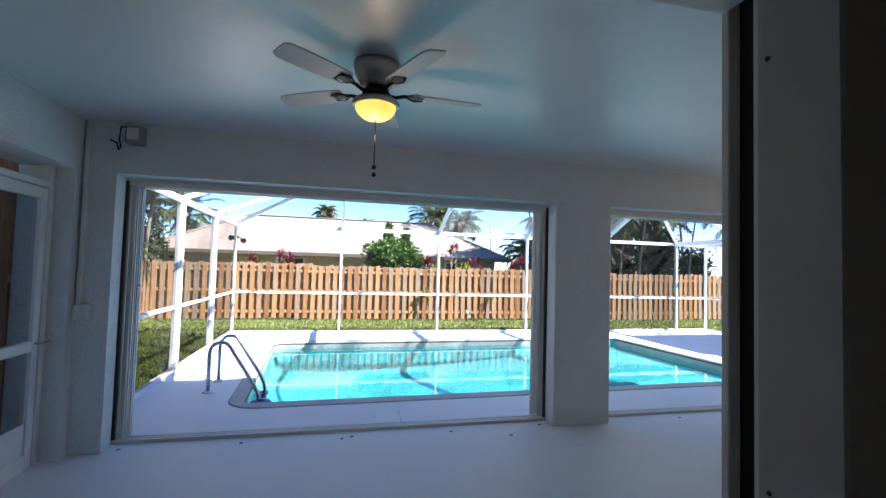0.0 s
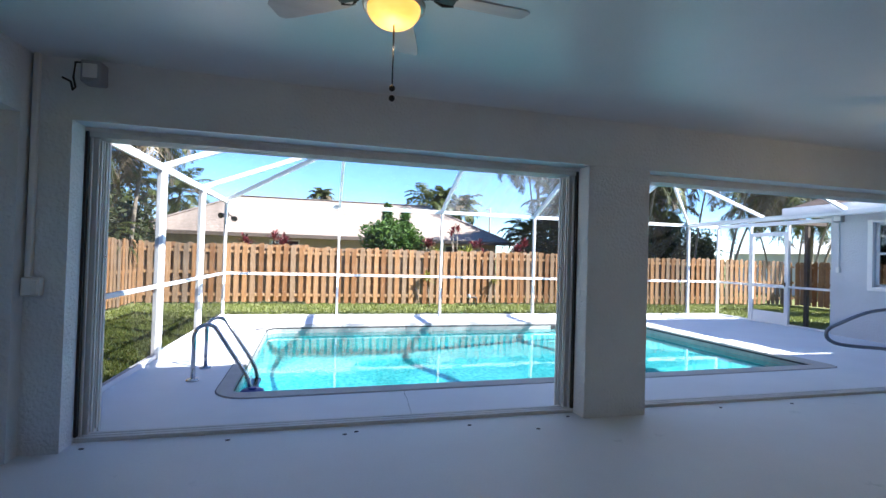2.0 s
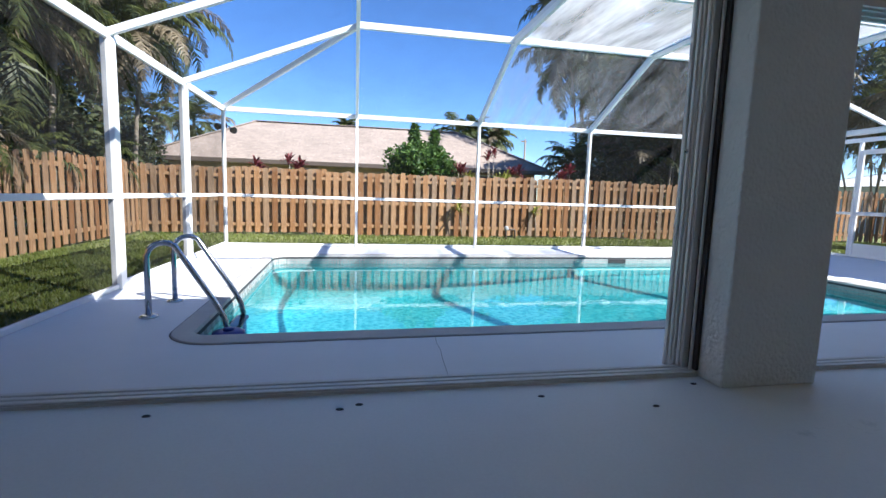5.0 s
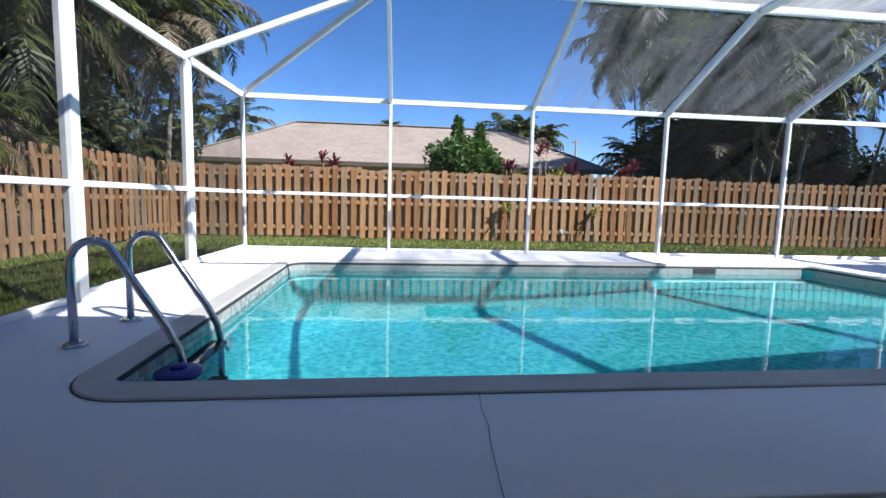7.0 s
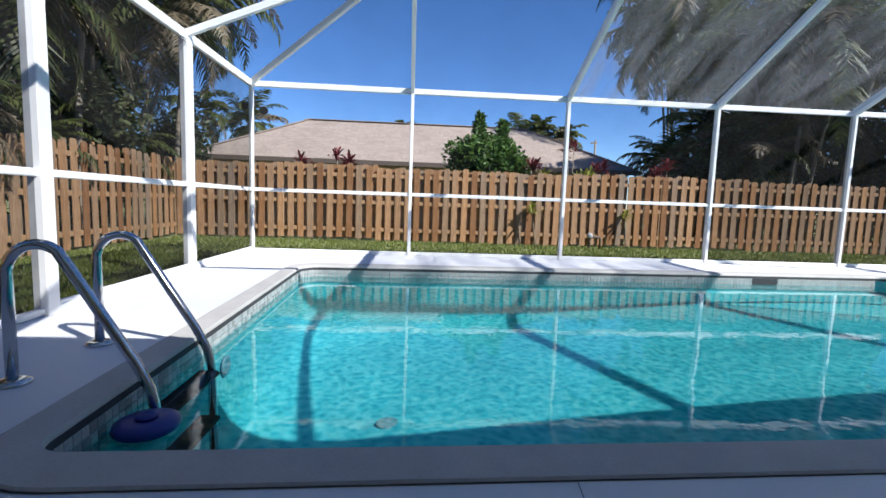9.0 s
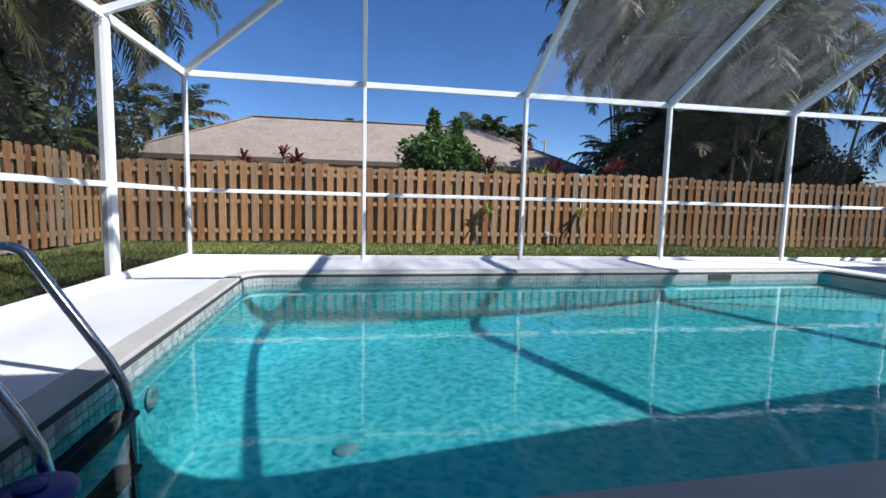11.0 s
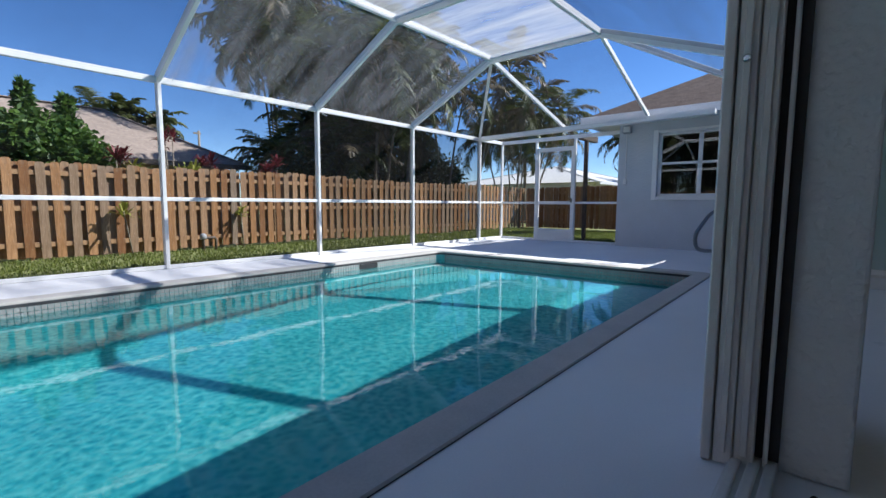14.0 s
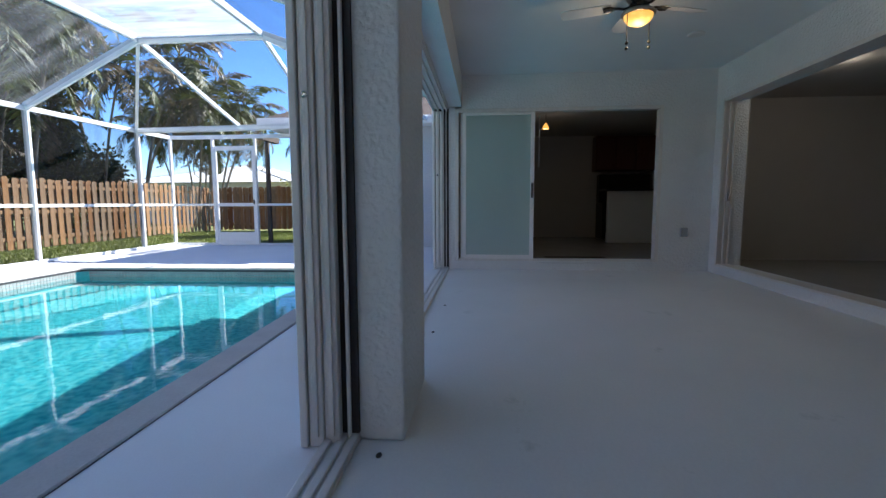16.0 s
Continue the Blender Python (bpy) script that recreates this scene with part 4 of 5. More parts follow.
def hip_house(name, label, x0, x1, y0, y1, eave, ridge, wall_mat, roof_mat, over=0.6, windows=()):
    h = thing(name, ((x0 + x1) / 2, (y0 + y1) / 2, -0.13), label, "house")
    b = B()
    box(b, x0, x1, y0, y1, -0.13, eave)
    part("wall", rel(b, h), wall_mat, h)
    X0, X1, Y0, Y1 = x0 - over, x1 + over, y0 - over, y1 + over
    half = (Y1 - Y0) / 2
    ym = (Y0 + Y1) / 2
    xa, xb = X0 + half, X1 - half
    b = B()
    quad(b, (X0, Y0, eave), (X1, Y0, eave), (xb, ym, ridge), (xa, ym, ridge))
    quad(b, (X1, Y1, eave), (X0, Y1, eave), (xa, ym, ridge), (xb, ym, ridge))
    quad(b, (X0, Y1, eave), (X0, Y0, eave), (xa, ym, ridge))
    quad(b, (X1, Y0, eave), (X1, Y1, eave), (xb, ym, ridge))
    quad(b, (X0, Y0, eave - 0.005), (X0, Y1, eave - 0.005), (X1, Y1, eave - 0.005), (X1, Y0, eave - 0.005))
    bmesh.ops.remove_doubles(b, verts=b.verts, dist=0.001)
    roof = part("roof", rel(b, h), roof_mat, h)
    b = B()
    for (p, q) in (((xa, ym), (xb, ym)),):
        beam(b, (p[0], p[1], ridge), (q[0], q[1], ridge), 0.30, 0.03, 0.01)
    for cx, cy, hx in ((X0, Y0, xa), (X0, Y1, xa), (X1, Y0, xb), (X1, Y1, xb)):
        beam(b, (cx, cy, eave + 0.01), (hx, ym, ridge), 0.28, 0.03, 0.01)
    part("ridge_cap", rel(b, h), roof_mat, roof)
    b = B()
    box(b, X0 - 0.04, X1 + 0.04, Y0 - 0.06, Y0 + 0.0, eave - 0.14, eave + 0.02, 0.01)
    part("gutter", rel(b, h), brown_post if wall_mat is tan_wall else white_alu, h)
    for wx, ww, wz0, wz1 in windows:
        b = B()
        box(b, wx - ww / 2, wx + ww / 2, y0 - 0.03, y0 + 0.0, wz0, wz1)
        win = part("window", rel(b, h), white_alu, h)
        b = B()
        box(b, wx - ww / 2 + 0.06, wx + ww / 2 - 0.06, y0 - 0.04, y0 - 0.03, wz0 + 0.06, wz1 - 0.06)
        part("pane", rel(b, h), dark_glass, win)
    return h


hip_house("neighbour_house", "tan house with a broad tan hip roof behind the fence", -6.3, 8.2, 21.2, 26.8, 2.20, 4.05, tan_wall, shingle_tan,
          windows=((-1.2, 1.2, 0.9, 2.0), (3.4, 1.6, 0.9, 2.0), (6.2, 1.0, 0.9, 2.0)))
hip_house("neighbour_house", "white house with a pale low hip roof far behind the fence", 26.0, 38.0, 15.5, 25.0, 2.2, 3.6, plastic_white, white_roof,
          windows=((28.0, 1.4, 0.9, 2.0), (32.0, 1.4, 0.9, 2.0)))
hip_house("neighbour_house", "distant white house with a brown hip roof", 30.0, 44.0, 4.0, 12.5, 2.5, 4.0, plastic_white, shingle_brown)

# ---------------------------------------------------------------- plants


def frond(bm, base, az, lift, length, droop, leaflets, width, rng, mats=(0,), hang=0.5):
    """A feather palm leaf: an arching rib with narrow leaflets on both sides."""
    d = Vector((math.cos(az), math.sin(az), 0))
    side = Vector((-d.y, d.x, 0))
    pts = []
    p = Vector(base)
    a = lift
    steps = 9
    for k in range(steps + 1):
        pts.append(p.copy())
        p = p + (d * math.cos(a) + Vector((0, 0, math.sin(a)))) * (length / steps)
        a -= droop / steps * (0.5 + k / steps)
    for k in range(steps):
        w = 0.022 * (1 - k / steps) + 0.005
        f = bm.faces.new([bm.verts.new(v) for v in (pts[k] - side * w, pts[k] + side * w, pts[k + 1] + side * w * 0.8, pts[k + 1] - side * w * 0.8)])
        f.material_index = mats[0]
    m = rng.choice(mats)
    for i in range(leaflets):
        t = 0.15 + 0.85 * i / (leaflets - 1)
        k = min(steps - 1, int(t * steps))
        c = pts[k].lerp(pts[k + 1], t * steps - k)
        ax = (pts[k + 1] - pts[k]).normalized()
        ln = length * 0.26 * math.sin(math.pi * min(1, 0.18 + 0.78 * t)) * rng.uniform(0.8, 1.15)
        for s in (-1, 1):
            o = (side * s * 0.85 + ax * rng.uniform(0.3, 0.8) + Vector((rng.gauss(0, 0.12), rng.gauss(0, 0.12), -hang * rng.uniform(0.3, 1.5)))).normalized()
            mid = c + o * ln * 0.5 + Vector((0, 0, 0.04))
            tip = c + o * ln + Vector((0, 0, -hang * ln * 0.35))
            wv = ax * width
            v = [bm.verts.new(q) for q in (c - wv * 0.5, c + wv * 0.5, mid + wv * 0.6, tip, mid - wv * 0.6)]
            bm.faces.new(v).material_index = m


def palm_mesh(seed, fronds, length, leaflets=26, dry=0.25, width=0.046, spread=1.0, leafs=None):
    rng = random.Random(seed)
    b = B()
    for i in range(fronds):
        az = 2.399 * i + rng.uniform(-0.3, 0.3)
        q = i / fronds
        lift = radians(72 - 112 * q * spread) + rng.uniform(-0.12, 0.12)
        frond(b, (0, 0, 0.1 - 0.25 * q), az, lift, length * rng.uniform(0.8, 1.1), radians(105 + 40 * q), leaflets, width, rng,
              (1,) if rng.random() < dry * (0.3 + 1.6 * q) else (0,), 0.22 + 0.30 * q)
    return finish("crown", b, leafs or [palm_leaf, palm_dry])


crowns = [palm_mesh(3, 24, 2.7, 36, 0.14), palm_mesh(11, 22, 2.5, 34, 0.3), palm_mesh(17, 22, 2.3, 36, 0.1), palm_mesh(29, 22, 2.8, 36, 0.36),
          palm_mesh(41, 34, 1.5, 20, 0.12, 0.10, 0.8)]


def palm(x, y, height, crown, label, lean=(0, 0), size=1.0, turn=0.0, r=0.075, group=""):
    t = thing("palm_tree", (x, y, -0.13), label, "palm tree", group)
    pts = []
    for k in range(9):
        s = k / 8
        pts.append((lean[0] * s * s, lean[1] * s * s, height * s))
    b = B()
    tube(b, pts, r, 9, r * 0.6)
    part("trunk", b, trunk_bark, t)
    c = new("crown", crowns[crown])
    c.parent = t
    c.location = pts[-1]
    c.rotation_euler = (0, 0, turn)
    c.scale = (size, size, size)
    return t


def palm_clump(x, y, n, h0, h1, spread, seed, label, group, size=1.0, lean=1.2):
    rng = random.Random(seed)
    for i in range(n):
        a, rr = rng.uniform(0, 6.28), spread * math.sqrt(rng.random())
        palm(x + rr * math.cos(a), y + rr * 0.6 * math.sin(a), rng.uniform(h0, h1), rng.randrange(4), label,
             (lean * math.cos(a) * rng.uniform(0.3, 1.2), lean * 0.7 * math.sin(a)), size * rng.uniform(0.8, 1.15), rng.uniform(0, 6.28), rng.uniform(0.045, 0.075), group)


palm_clump(12.4, 23.6, 7, 7.4, 10.2, 1.8, 5, "tall clustering palm with grey trunk and half-dry fronds behind the fence", "palms behind the fence", 1.35)
palm_clump(13.0, 18.9, 9, 5.2, 8.0, 2.2, 6, "tall clustering palm with grey trunk and half-dry fronds behind the fence", "palms behind the fence", 1.0, 1.6)
palm_clump(17.0, 18.8, 9, 5.0, 7.8, 2.4, 13, "clustering palm with thin leaning trunk behind the fence", "palms behind the fence", 0.95, 2.0)
palm_clump(21.8, 18.0, 6, 4.4, 6.4, 2.0, 8, "clustering palm with thin leaning trunk behind the fence", "palms behind the fence", 0.95, 2.0)
palm_clump(11.0, 19.8, 6, 2.6, 4.2, 1.5, 15, "low clustering palm with half-dry fronds behind the fence", "palms behind the fence", 0.85, 0.8)
palm_clump(14.6, 20.0, 8, 3.2, 5.2, 2.6, 16, "low clustering palm with half-dry fronds behind the fence", "palms behind the fence", 0.9, 0.8)
palm_clump(-7.2, 12.5, 10, 3.6, 6.8, 2.6, 7, "shaded palm with pale slender trunk beyond the side fence", "palms beyond the side fence", 1.0)
palm_clump(-7.6, 17.0, 7, 3.2, 6.0, 2.0, 9, "shaded palm with pale slender trunk beyond the side fence", "palms beyond the side fence", 0.95)
for x, y, h, c, lean in ((-5.6, 17.6, 6.2, 3, (0.5, 0.1)), (-5.9, 14.4, 6.6, 0, (0.4, 0.2)), (-6.1, 13.3, 7.2, 1, (-0.5, 0.1)), (-5.8, 12.1, 7.4, 2, (0.7, -0.2)), (-6.2, 11.2, 6.8, 0, (-0.4, 0.3)), (-5.7, 10.3, 7.6, 3, (0.3, -0.3)), (-6.0, 9.4, 6.6, 1, (0.1, 0.4)), (-5.7, 8.2, 7.2, 0, (-0.3, 0.2))):
    palm(x, y, h, c, "tall palm with pale slender trunk beyond the side fence", lean, 1.0, x * 9 + y * 3, 0.075, "palms beyond the side fence")
for x, y, h, c in ((-5.5, 15.3, 1.9, 2), (-5.6, 12.8, 1.7, 2), (-5.5, 10.9, 2.0, 0), (-5.6, 9.0, 1.8, 2)):
    palm(x, y, h, c, "low green palm showing above the side fence", (0.1, 0.1), 0.52, x * 7 + y, 0.05, "palms beyond the side fence")
palm_clump(-6.6, 8.6, 6, 3.6, 6.0, 1.4, 12, "shaded palm with pale slender trunk beyond the side fence", "palms beyond the side fence", 1.0)
for x, y, h, c, s in ((-0.2, 38.0, 5.9, 4, 0.95), (3.2, 40.0, 5.3, 4, 0.7), (8.0, 37.0, 5.9, 2, 1.15), (9.4, 37.6, 6.1, 4, 1.3), (11.2, 37.5, 5.6, 4, 1.4), (-6.8, 26.0, 4.2, 0, 0.9), (-8.2, 24.0, 4.2, 2, 0.9), (9.6, 21.0, 2.6, 0, 0.7),
                      (24.5, 19.0, 4.0, 2, 0.8), (33.0, 13.2, 5.5, 0, 0.9), (27.0, 2.4, 6.8, 1, 0.8), (28.6, 3.4, 6.6, 0, 0.8), (19.0, 11.0, 3.6, 2, 0.8)):
    palm(x, y, h, c, "green palm standing beyond the neighbouring houses", (0.2, 0.1), s, x, 0.11)


def leafy_mass(name, place, size, count, leaf, mat, seed, label, category, stems=6, mound=1.0, spires=0):
    """A bush: forked stems and a crown of single leaves gathered in uneven clumps."""
    rng = random.Random(seed)
    t = thing(name, place, label, category)
    b = B()
    heads = []
    for i in range(stems):
        a = rng.uniform(0, 6.28)
        top = Vector((math.cos(a) * size[0] * rng.uniform(0.1, 0.75), math.sin(a) * size[1] * rng.uniform(0.1, 0.75), size[2] * rng.uniform(0.45, 0.98) * mound))
        if i < spires:
            top = Vector(((-0.16 + 0.5 * i) * size[0], 0.1 * size[1], size[2] * (1.0 - 0.06 * i)))
        elif spires:
            top.z *= 0.78
        tube(b, [(0.06 * math.cos(a), 0.06 * math.sin(a), 0), tuple(top * 0.5 + Vector((0, 0, 0.1))), tuple(top)], 0.025, 6, 0.008)
        heads.append(top)
    part("stem", b, trunk_bark, t)
    b = B()
    for i in range(count):
        h = rng.choice(heads) if i % 4 or not spires else heads[i % 8 // 4]
        k = rng.uniform(0.35, 1.0)
        c = Vector((h.x * k, h.y * k, h.z * k)) + Vector((rng.gauss(0, size[0] * (0.17 if i % 4 or not spires else 0.09)), rng.gauss(0, size[1] * 0.17), rng.gauss(0, size[2] * 0.10)))
        if spires:
            if i % 3:
                u, e, q = rng.uniform(0, 6.28), rng.uniform(-1, 1), rng.uniform(0.55, 1.0) * (0.86 + 0.14 * math.sin(7 * i % 6.28))
                w = math.sqrt(1 - e * e) * q
                c = Vector((size[0] * w * math.cos(u), size[1] * w * math.sin(u), size[2] * (0.63 + 0.22 * e * q)))
                c.x += 0.1 * math.sin(c.z * 6 + seed)
            else:
                q, u = rng.random() ** 1.5, rng.uniform(0, 6.28)
                top = heads[i // 3 % spires]
                w = size[0] * 0.24 * (1 - q) * math.sqrt(rng.random()) + 0.03
                c = Vector((top.x + w * math.cos(u), top.y + w * math.sin(u), size[2] * 0.62 + (top.z - size[2] * 0.62) * q))
        if c.z < 0.02:
            continue
        d = Vector((rng.gauss(0, 1), rng.gauss(0, 1), rng.gauss(0.25, 0.7))).normalized()
        s = d.cross(Vector((rng.gauss(0, 1), rng.gauss(0, 1), rng.gauss(0, 1)))).normalized()
        l, w = leaf * rng.uniform(0.7, 1.3), leaf * 0.24
        b.faces.new([b.verts.new(v) for v in (c, c + d * l * 0.45 + s * w, c + d * l, c + d * l * 0.45 - s * w)])
    part("crown", b, mat, t)
    return t


leafy_mass("shrub", (2.75, 17.1, -0.13), (1.25, 0.75, 3.4), 8500, 0.16, shrub_leaf, 27, "green broadleaf shrub with upright shoots behind the fence", "shrub", 13, 1.0, 2)


def cordyline(x, y, z, seed, heads, label, mat, scale=1.0):
    rng = random.Random(seed)
    t = thing("ti_plant", (x, y, -0.13), label, "plant", "coloured plants along the fence")
    b, c = B(), B()
    for i in range(heads):
        ox, oy = rng.uniform(-0.3, 0.3) * scale, rng.uniform(-0.12, 0.12)
        top = Vector((ox, oy, z + 0.13 - rng.uniform(0, 0.35) * (i > 0)))
        tube(b, [(ox * 0.2, oy * 0.2, 0), tuple(top)], 0.014, 6, 0.010)
        for k in range(20):
            a, e = 2.399 * k + rng.uniform(-0.2, 0.2), radians(rng.uniform(5, 78))
            d = Vector((math.cos(a) * math.cos(e), math.sin(a) * math.cos(e), math.sin(e)))
            s = d.cross(Vector((0, 0, 1))).normalized()
            l, w = rng.uniform(0.28, 0.42) * scale, 0.035 * scale
            p0 = top + Vector((0, 0, rng.uniform(-0.12, 0.05)))
            m1, m2, tip = p0 + d * l * 0.35, p0 + d * l * 0.75 - Vector((0, 0, 0.015)), p0 + d * l - Vector((0, 0, 0.08))
            c.faces.new([c.verts.new(v) for v in (p0 - s * w * 0.3, p0 + s * w * 0.3, m1 + s * w, m2 + s * w * 0.8, tip, m2 - s * w * 0.8, m1 - s * w)])
    part("stem", b, trunk_bark, t)
    part("leaf_head", c, mat, t)


cordyline(-0.85, 16.7, 1.95, 31, 4, "red-leaved ti plant showing above the fence", red_leaf, 1.0)
cordyline(-1.85, 16.8, 1.85, 32, 4, "red-leaved ti plant showing above the fence", red_leaf, 0.9)
cordyline(4.0, 16.7, 1.95, 33, 3, "red-leaved ti plant showing above the fence", red_leaf, 0.9)
cordyline(5.0, 16.7, 2.45, 34, 3, "red-leaved ti plant showing above the fence", red_leaf, 0.8)
cordyline(5.9, 16.8, 1.95, 35, 4, "red-leaved ti plant showing above the fence", red_leaf, 0.9)
cordyline(4.3, 16.6, 1.70, 36, 5, "yellow-green leafy plant behind the fence", yellow_leaf, 0.9)
cordyline(5.3, 16.6, 1.68, 37, 5, "yellow-green leafy plant behind the fence", yellow_leaf, 0.9)
cordyline(7.6, 16.9, 2.0, 38, 4, "red-leaved ti plant showing above the fence", red_leaf, 1.1)
cordyline(3.9, 15.85, 0.75, 39, 1, "small yellow-green plant growing against the fence", yellow_leaf, 0.9)
cordyline(6.2, 15.85, 0.7, 40, 1, "small yellow-green plant growing against the fence", yellow_leaf, 0.8)
# dark understorey of the palm clumps
for x, y, s, seed in ((9.6, 18.6, 0.65, 51), (11.2, 18.8, 0.9, 52), (13.2, 18.9, 1.0, 53), (15.4, 18.9, 0.95, 54), (17.8, 19.2, 0.8, 59), (-7.6, 10.6, 1.25, 55), (-7.8, 13.6, 1.25, 56), (-7.4, 7.6, 1.2, 57), (-7.6, 16.6, 1.05, 58), (-6.6, 19.4, 0.8, 60), (-7.6, 21.5, 0.9, 62), (-6.2, 14.9, 0.9, 63), (-6.4, 9.2, 1.0, 64)):
    leafy_mass("hedge_bush", (x, y, -0.13), (1.7 * s, 1.0 * s, 3.9 * s), 7600, 0.21, dark_leaf, seed, "dark dense bush below the palms", "bush", 24, 1.0)
leafy_mass("shrub", (23.0, 14.0, -0.13), (1.0, 0.8, 2.0), 900, 0.16, yellow_leaf, 61, "yellow-green shrub beyond the side fence", "shrub", 8)

# lawn blades
rng = random.Random(4)
b = B()
me_v, me_f = [], []


def tuft(x, y):
    for k in range(3):
        a, h = rng.uniform(0, 6.28), rng.uniform(0.03, 0.075)
        dx, dy = math.cos(a) * 0.012, math.sin(a) * 0.012
        lx, ly = rng.uniform(-0.03, 0.03), rng.uniform(-0.03, 0.03)
        i = len(me_v)
        me_v.extend([(x - dx, y - dy, -0.13), (x + dx, y + dy, -0.13), (x + lx, y + ly, -0.13 + h)])
        me_f.append((i, i + 1, i + 2))


for i in range(16000):
    tuft(rng.uniform(-4.7, 19.0), rng.uniform(12.32, 15.95))
for i in range(9000):
    tuft(rng.uniform(-4.7, -1.92), rng.uniform(5.5, 12.4))
for i in range(5000):
    tuft(rng.uniform(12.05, 19.0), rng.uniform(9.0, 12.4))
b.free()
gm = bpy.data.meshes.new("grass")
gm.from_pydata(me_v, [], me_f)
gm.materials.append(grass_blade)
tagged(new("grass", gm), "short mown grass blades of the lawn", "grass", kind="stuff")


def irrigation_pipe():
    p = thing("garden_tap", (5.15, 15.6, -0.13), "grey pipe standpipe with a tap by the fence", "pipe")
    b = B()
    tube(b, [(0, 0, 0), (0, 0, 0.26), (0.03, 0, 0.29), (0.24, 0, 0.29), (0.27, 0, 0.26), (0.27, 0, 0)], 0.03, 10)
    part("pipe", b, brown_post, p)
    b = B()
    lathe(b, [(0.06, 0.0), (0.07, 0.03), (0.07, 0.10), (0.03, 0.13)], (0, 0, 0.26), 14)
    part("valve", b, plastic_grey, p)


irrigation_pipe()


def utility_pole():
    p = thing("utility_pole", (14.0, 38.0, -0.13), "grey utility pole with a crossarm far off", "pole")
    b = B()
    tube(b, [(0, 0, 0), (0, 0, 5.9)], 0.10, 8, 0.07)
    part("pole", b, trunk_bark, p)
    b = B()
    beam(b, (-0.35, 0, 5.72), (0.12, 0, 5.72), 0.08, 0.1)
    part("crossarm", b, trunk_bark, p)


utility_pole()

# ---------------------------------------------------------------- lanai things


def ceiling_fan(x, y, turn, label, chains):
    f = thing("ceiling_fan", (x, y, CEIL), label, "ceiling fan", "lanai ceiling fans")
    b = B()
    lathe(b, [(0.09, 0.0), (0.135, -0.004), (0.14, -0.03), (0.128, -0.075), (0.10, -0.125), (0.085, -0.15), (0.06, -0.152)], (0, 0, 0), 36)
    part("motor_housing", b, nickel, f, "brushed nickel motor housing")
    b = B()
    lathe(b, [(0.06, -0.152), (0.075, -0.165), (0.075, -0.205), (0.05, -0.215)], (0, 0, 0), 24)
    for k in range(10):
        a = 2 * math.pi * k / 10
        box(b, 0.074 * math.cos(a) - 0.008, 0.074 * math.cos(a) + 0.008, 0.074 * math.sin(a) - 0.008, 0.074 * math.sin(a) + 0.008, -0.20, -0.17)
    part("hub", b, black_metal, f)
    b = B()
    lathe(b, [(0.05, -0.213), (0.125, -0.225), (0.142, -0.245), (0.138, -0.262), (0.12, -0.262)], (0, 0, 0), 36)
    part("light_collar", b, nickel, f)
    b = B()
    prof = [(0.12, -0.262)] + [(0.12 * math.cos(radians(10 * k)), -0.262 - 0.085 * math.sin(radians(10 * k))) for k in range(1, 9)]
    lathe(b, prof, (0, 0, 0), 36)
    part("light_bowl", b, lamp_glass, f, "lit amber glass bowl")
    for k in range(5):
        a = turn + 2 * math.pi * k / 5
        m = Matrix.Rotation(a, 4, "Z")
        b = B()
        tube(b, [(0.07, 0, -0.185), (0.12, 0, -0.192), (0.165, 0.0, -0.178), (0.21, 0, -0.176)], 0.011, 8)
        box(b, 0.19, 0.29, -0.028, 0.028, -0.182, -0.174, 0.003)
        tube(b, [(0.20, -0.02, -0.178), (0.24, -0.048, -0.178), (0.29, -0.03, -0.178)], 0.008, 6)
        tube(b, [(0.20, 0.02, -0.178), (0.24, 0.048, -0.178), (0.29, 0.03, -0.178)], 0.008, 6)
        bmesh.ops.transform(b, matrix=m, verts=b.verts)
        part("blade_iron", b, black_metal, f)
        b = B()
        rng = [(0.22, 0.052), (0.26, 0.060), (0.40, 0.066), (0.56, 0.068), (0.63, 0.064), (0.655, 0.045)]
        top = [(r, w, 0.0) for r, w in rng] + [(r, -w, 0.0) for r, w in reversed(rng)]
        up = [b.verts.new((r, w, 0.004)) for r, w, z in top]
        dn = [b.verts.new((r, w, -0.004)) for r, w, z in top]
        b.faces.new(up)
        b.faces.new(dn[::-1])
        for i in range(len(up)):
            b.faces.new((up[i], dn[i], dn[(i + 1) % len(up)], up[(i + 1) % len(up)]))
        bmesh.ops.rotate(b, verts=b.verts, cent=(0.4, 0, 0), matrix=Matrix.Rotation(radians(12), 3, "X"))
        bmesh.ops.translate(b, verts=b.verts, vec=(0, 0, -0.170))
        bmesh.ops.transform(b, matrix=m, verts=b.verts)
        part("blade", b, blade_grey, f, "washed grey fan blade")
    for (cx, cy, ln) in chains:
        b = B()
        tube(b, [(cx, cy, -0.262), (cx, cy, -0.262 - ln)], 0.0035, 6)
        for zz in (ln + 0.005, ln + 0.05):
            bmesh.ops.create_uvsphere(b, u_segments=10, v_segments=8, radius=0.014, matrix=Matrix.Translation((cx, cy, -0.262 - zz)))
        part("pull_chain", b, black_metal, f)


ceiling_fan(0.734, 3.02, radians(75), "hugger ceiling fan with five grey blades and lit amber bowl", ((0.0, -0.02, 0.36),))
ceiling_fan(5.32, 3.23, radians(0), "hugger ceiling fan with five grey blades, lit amber bowl", ((-0.06, 0.11, 0.24), (0.05, -0.11, 0.20)))

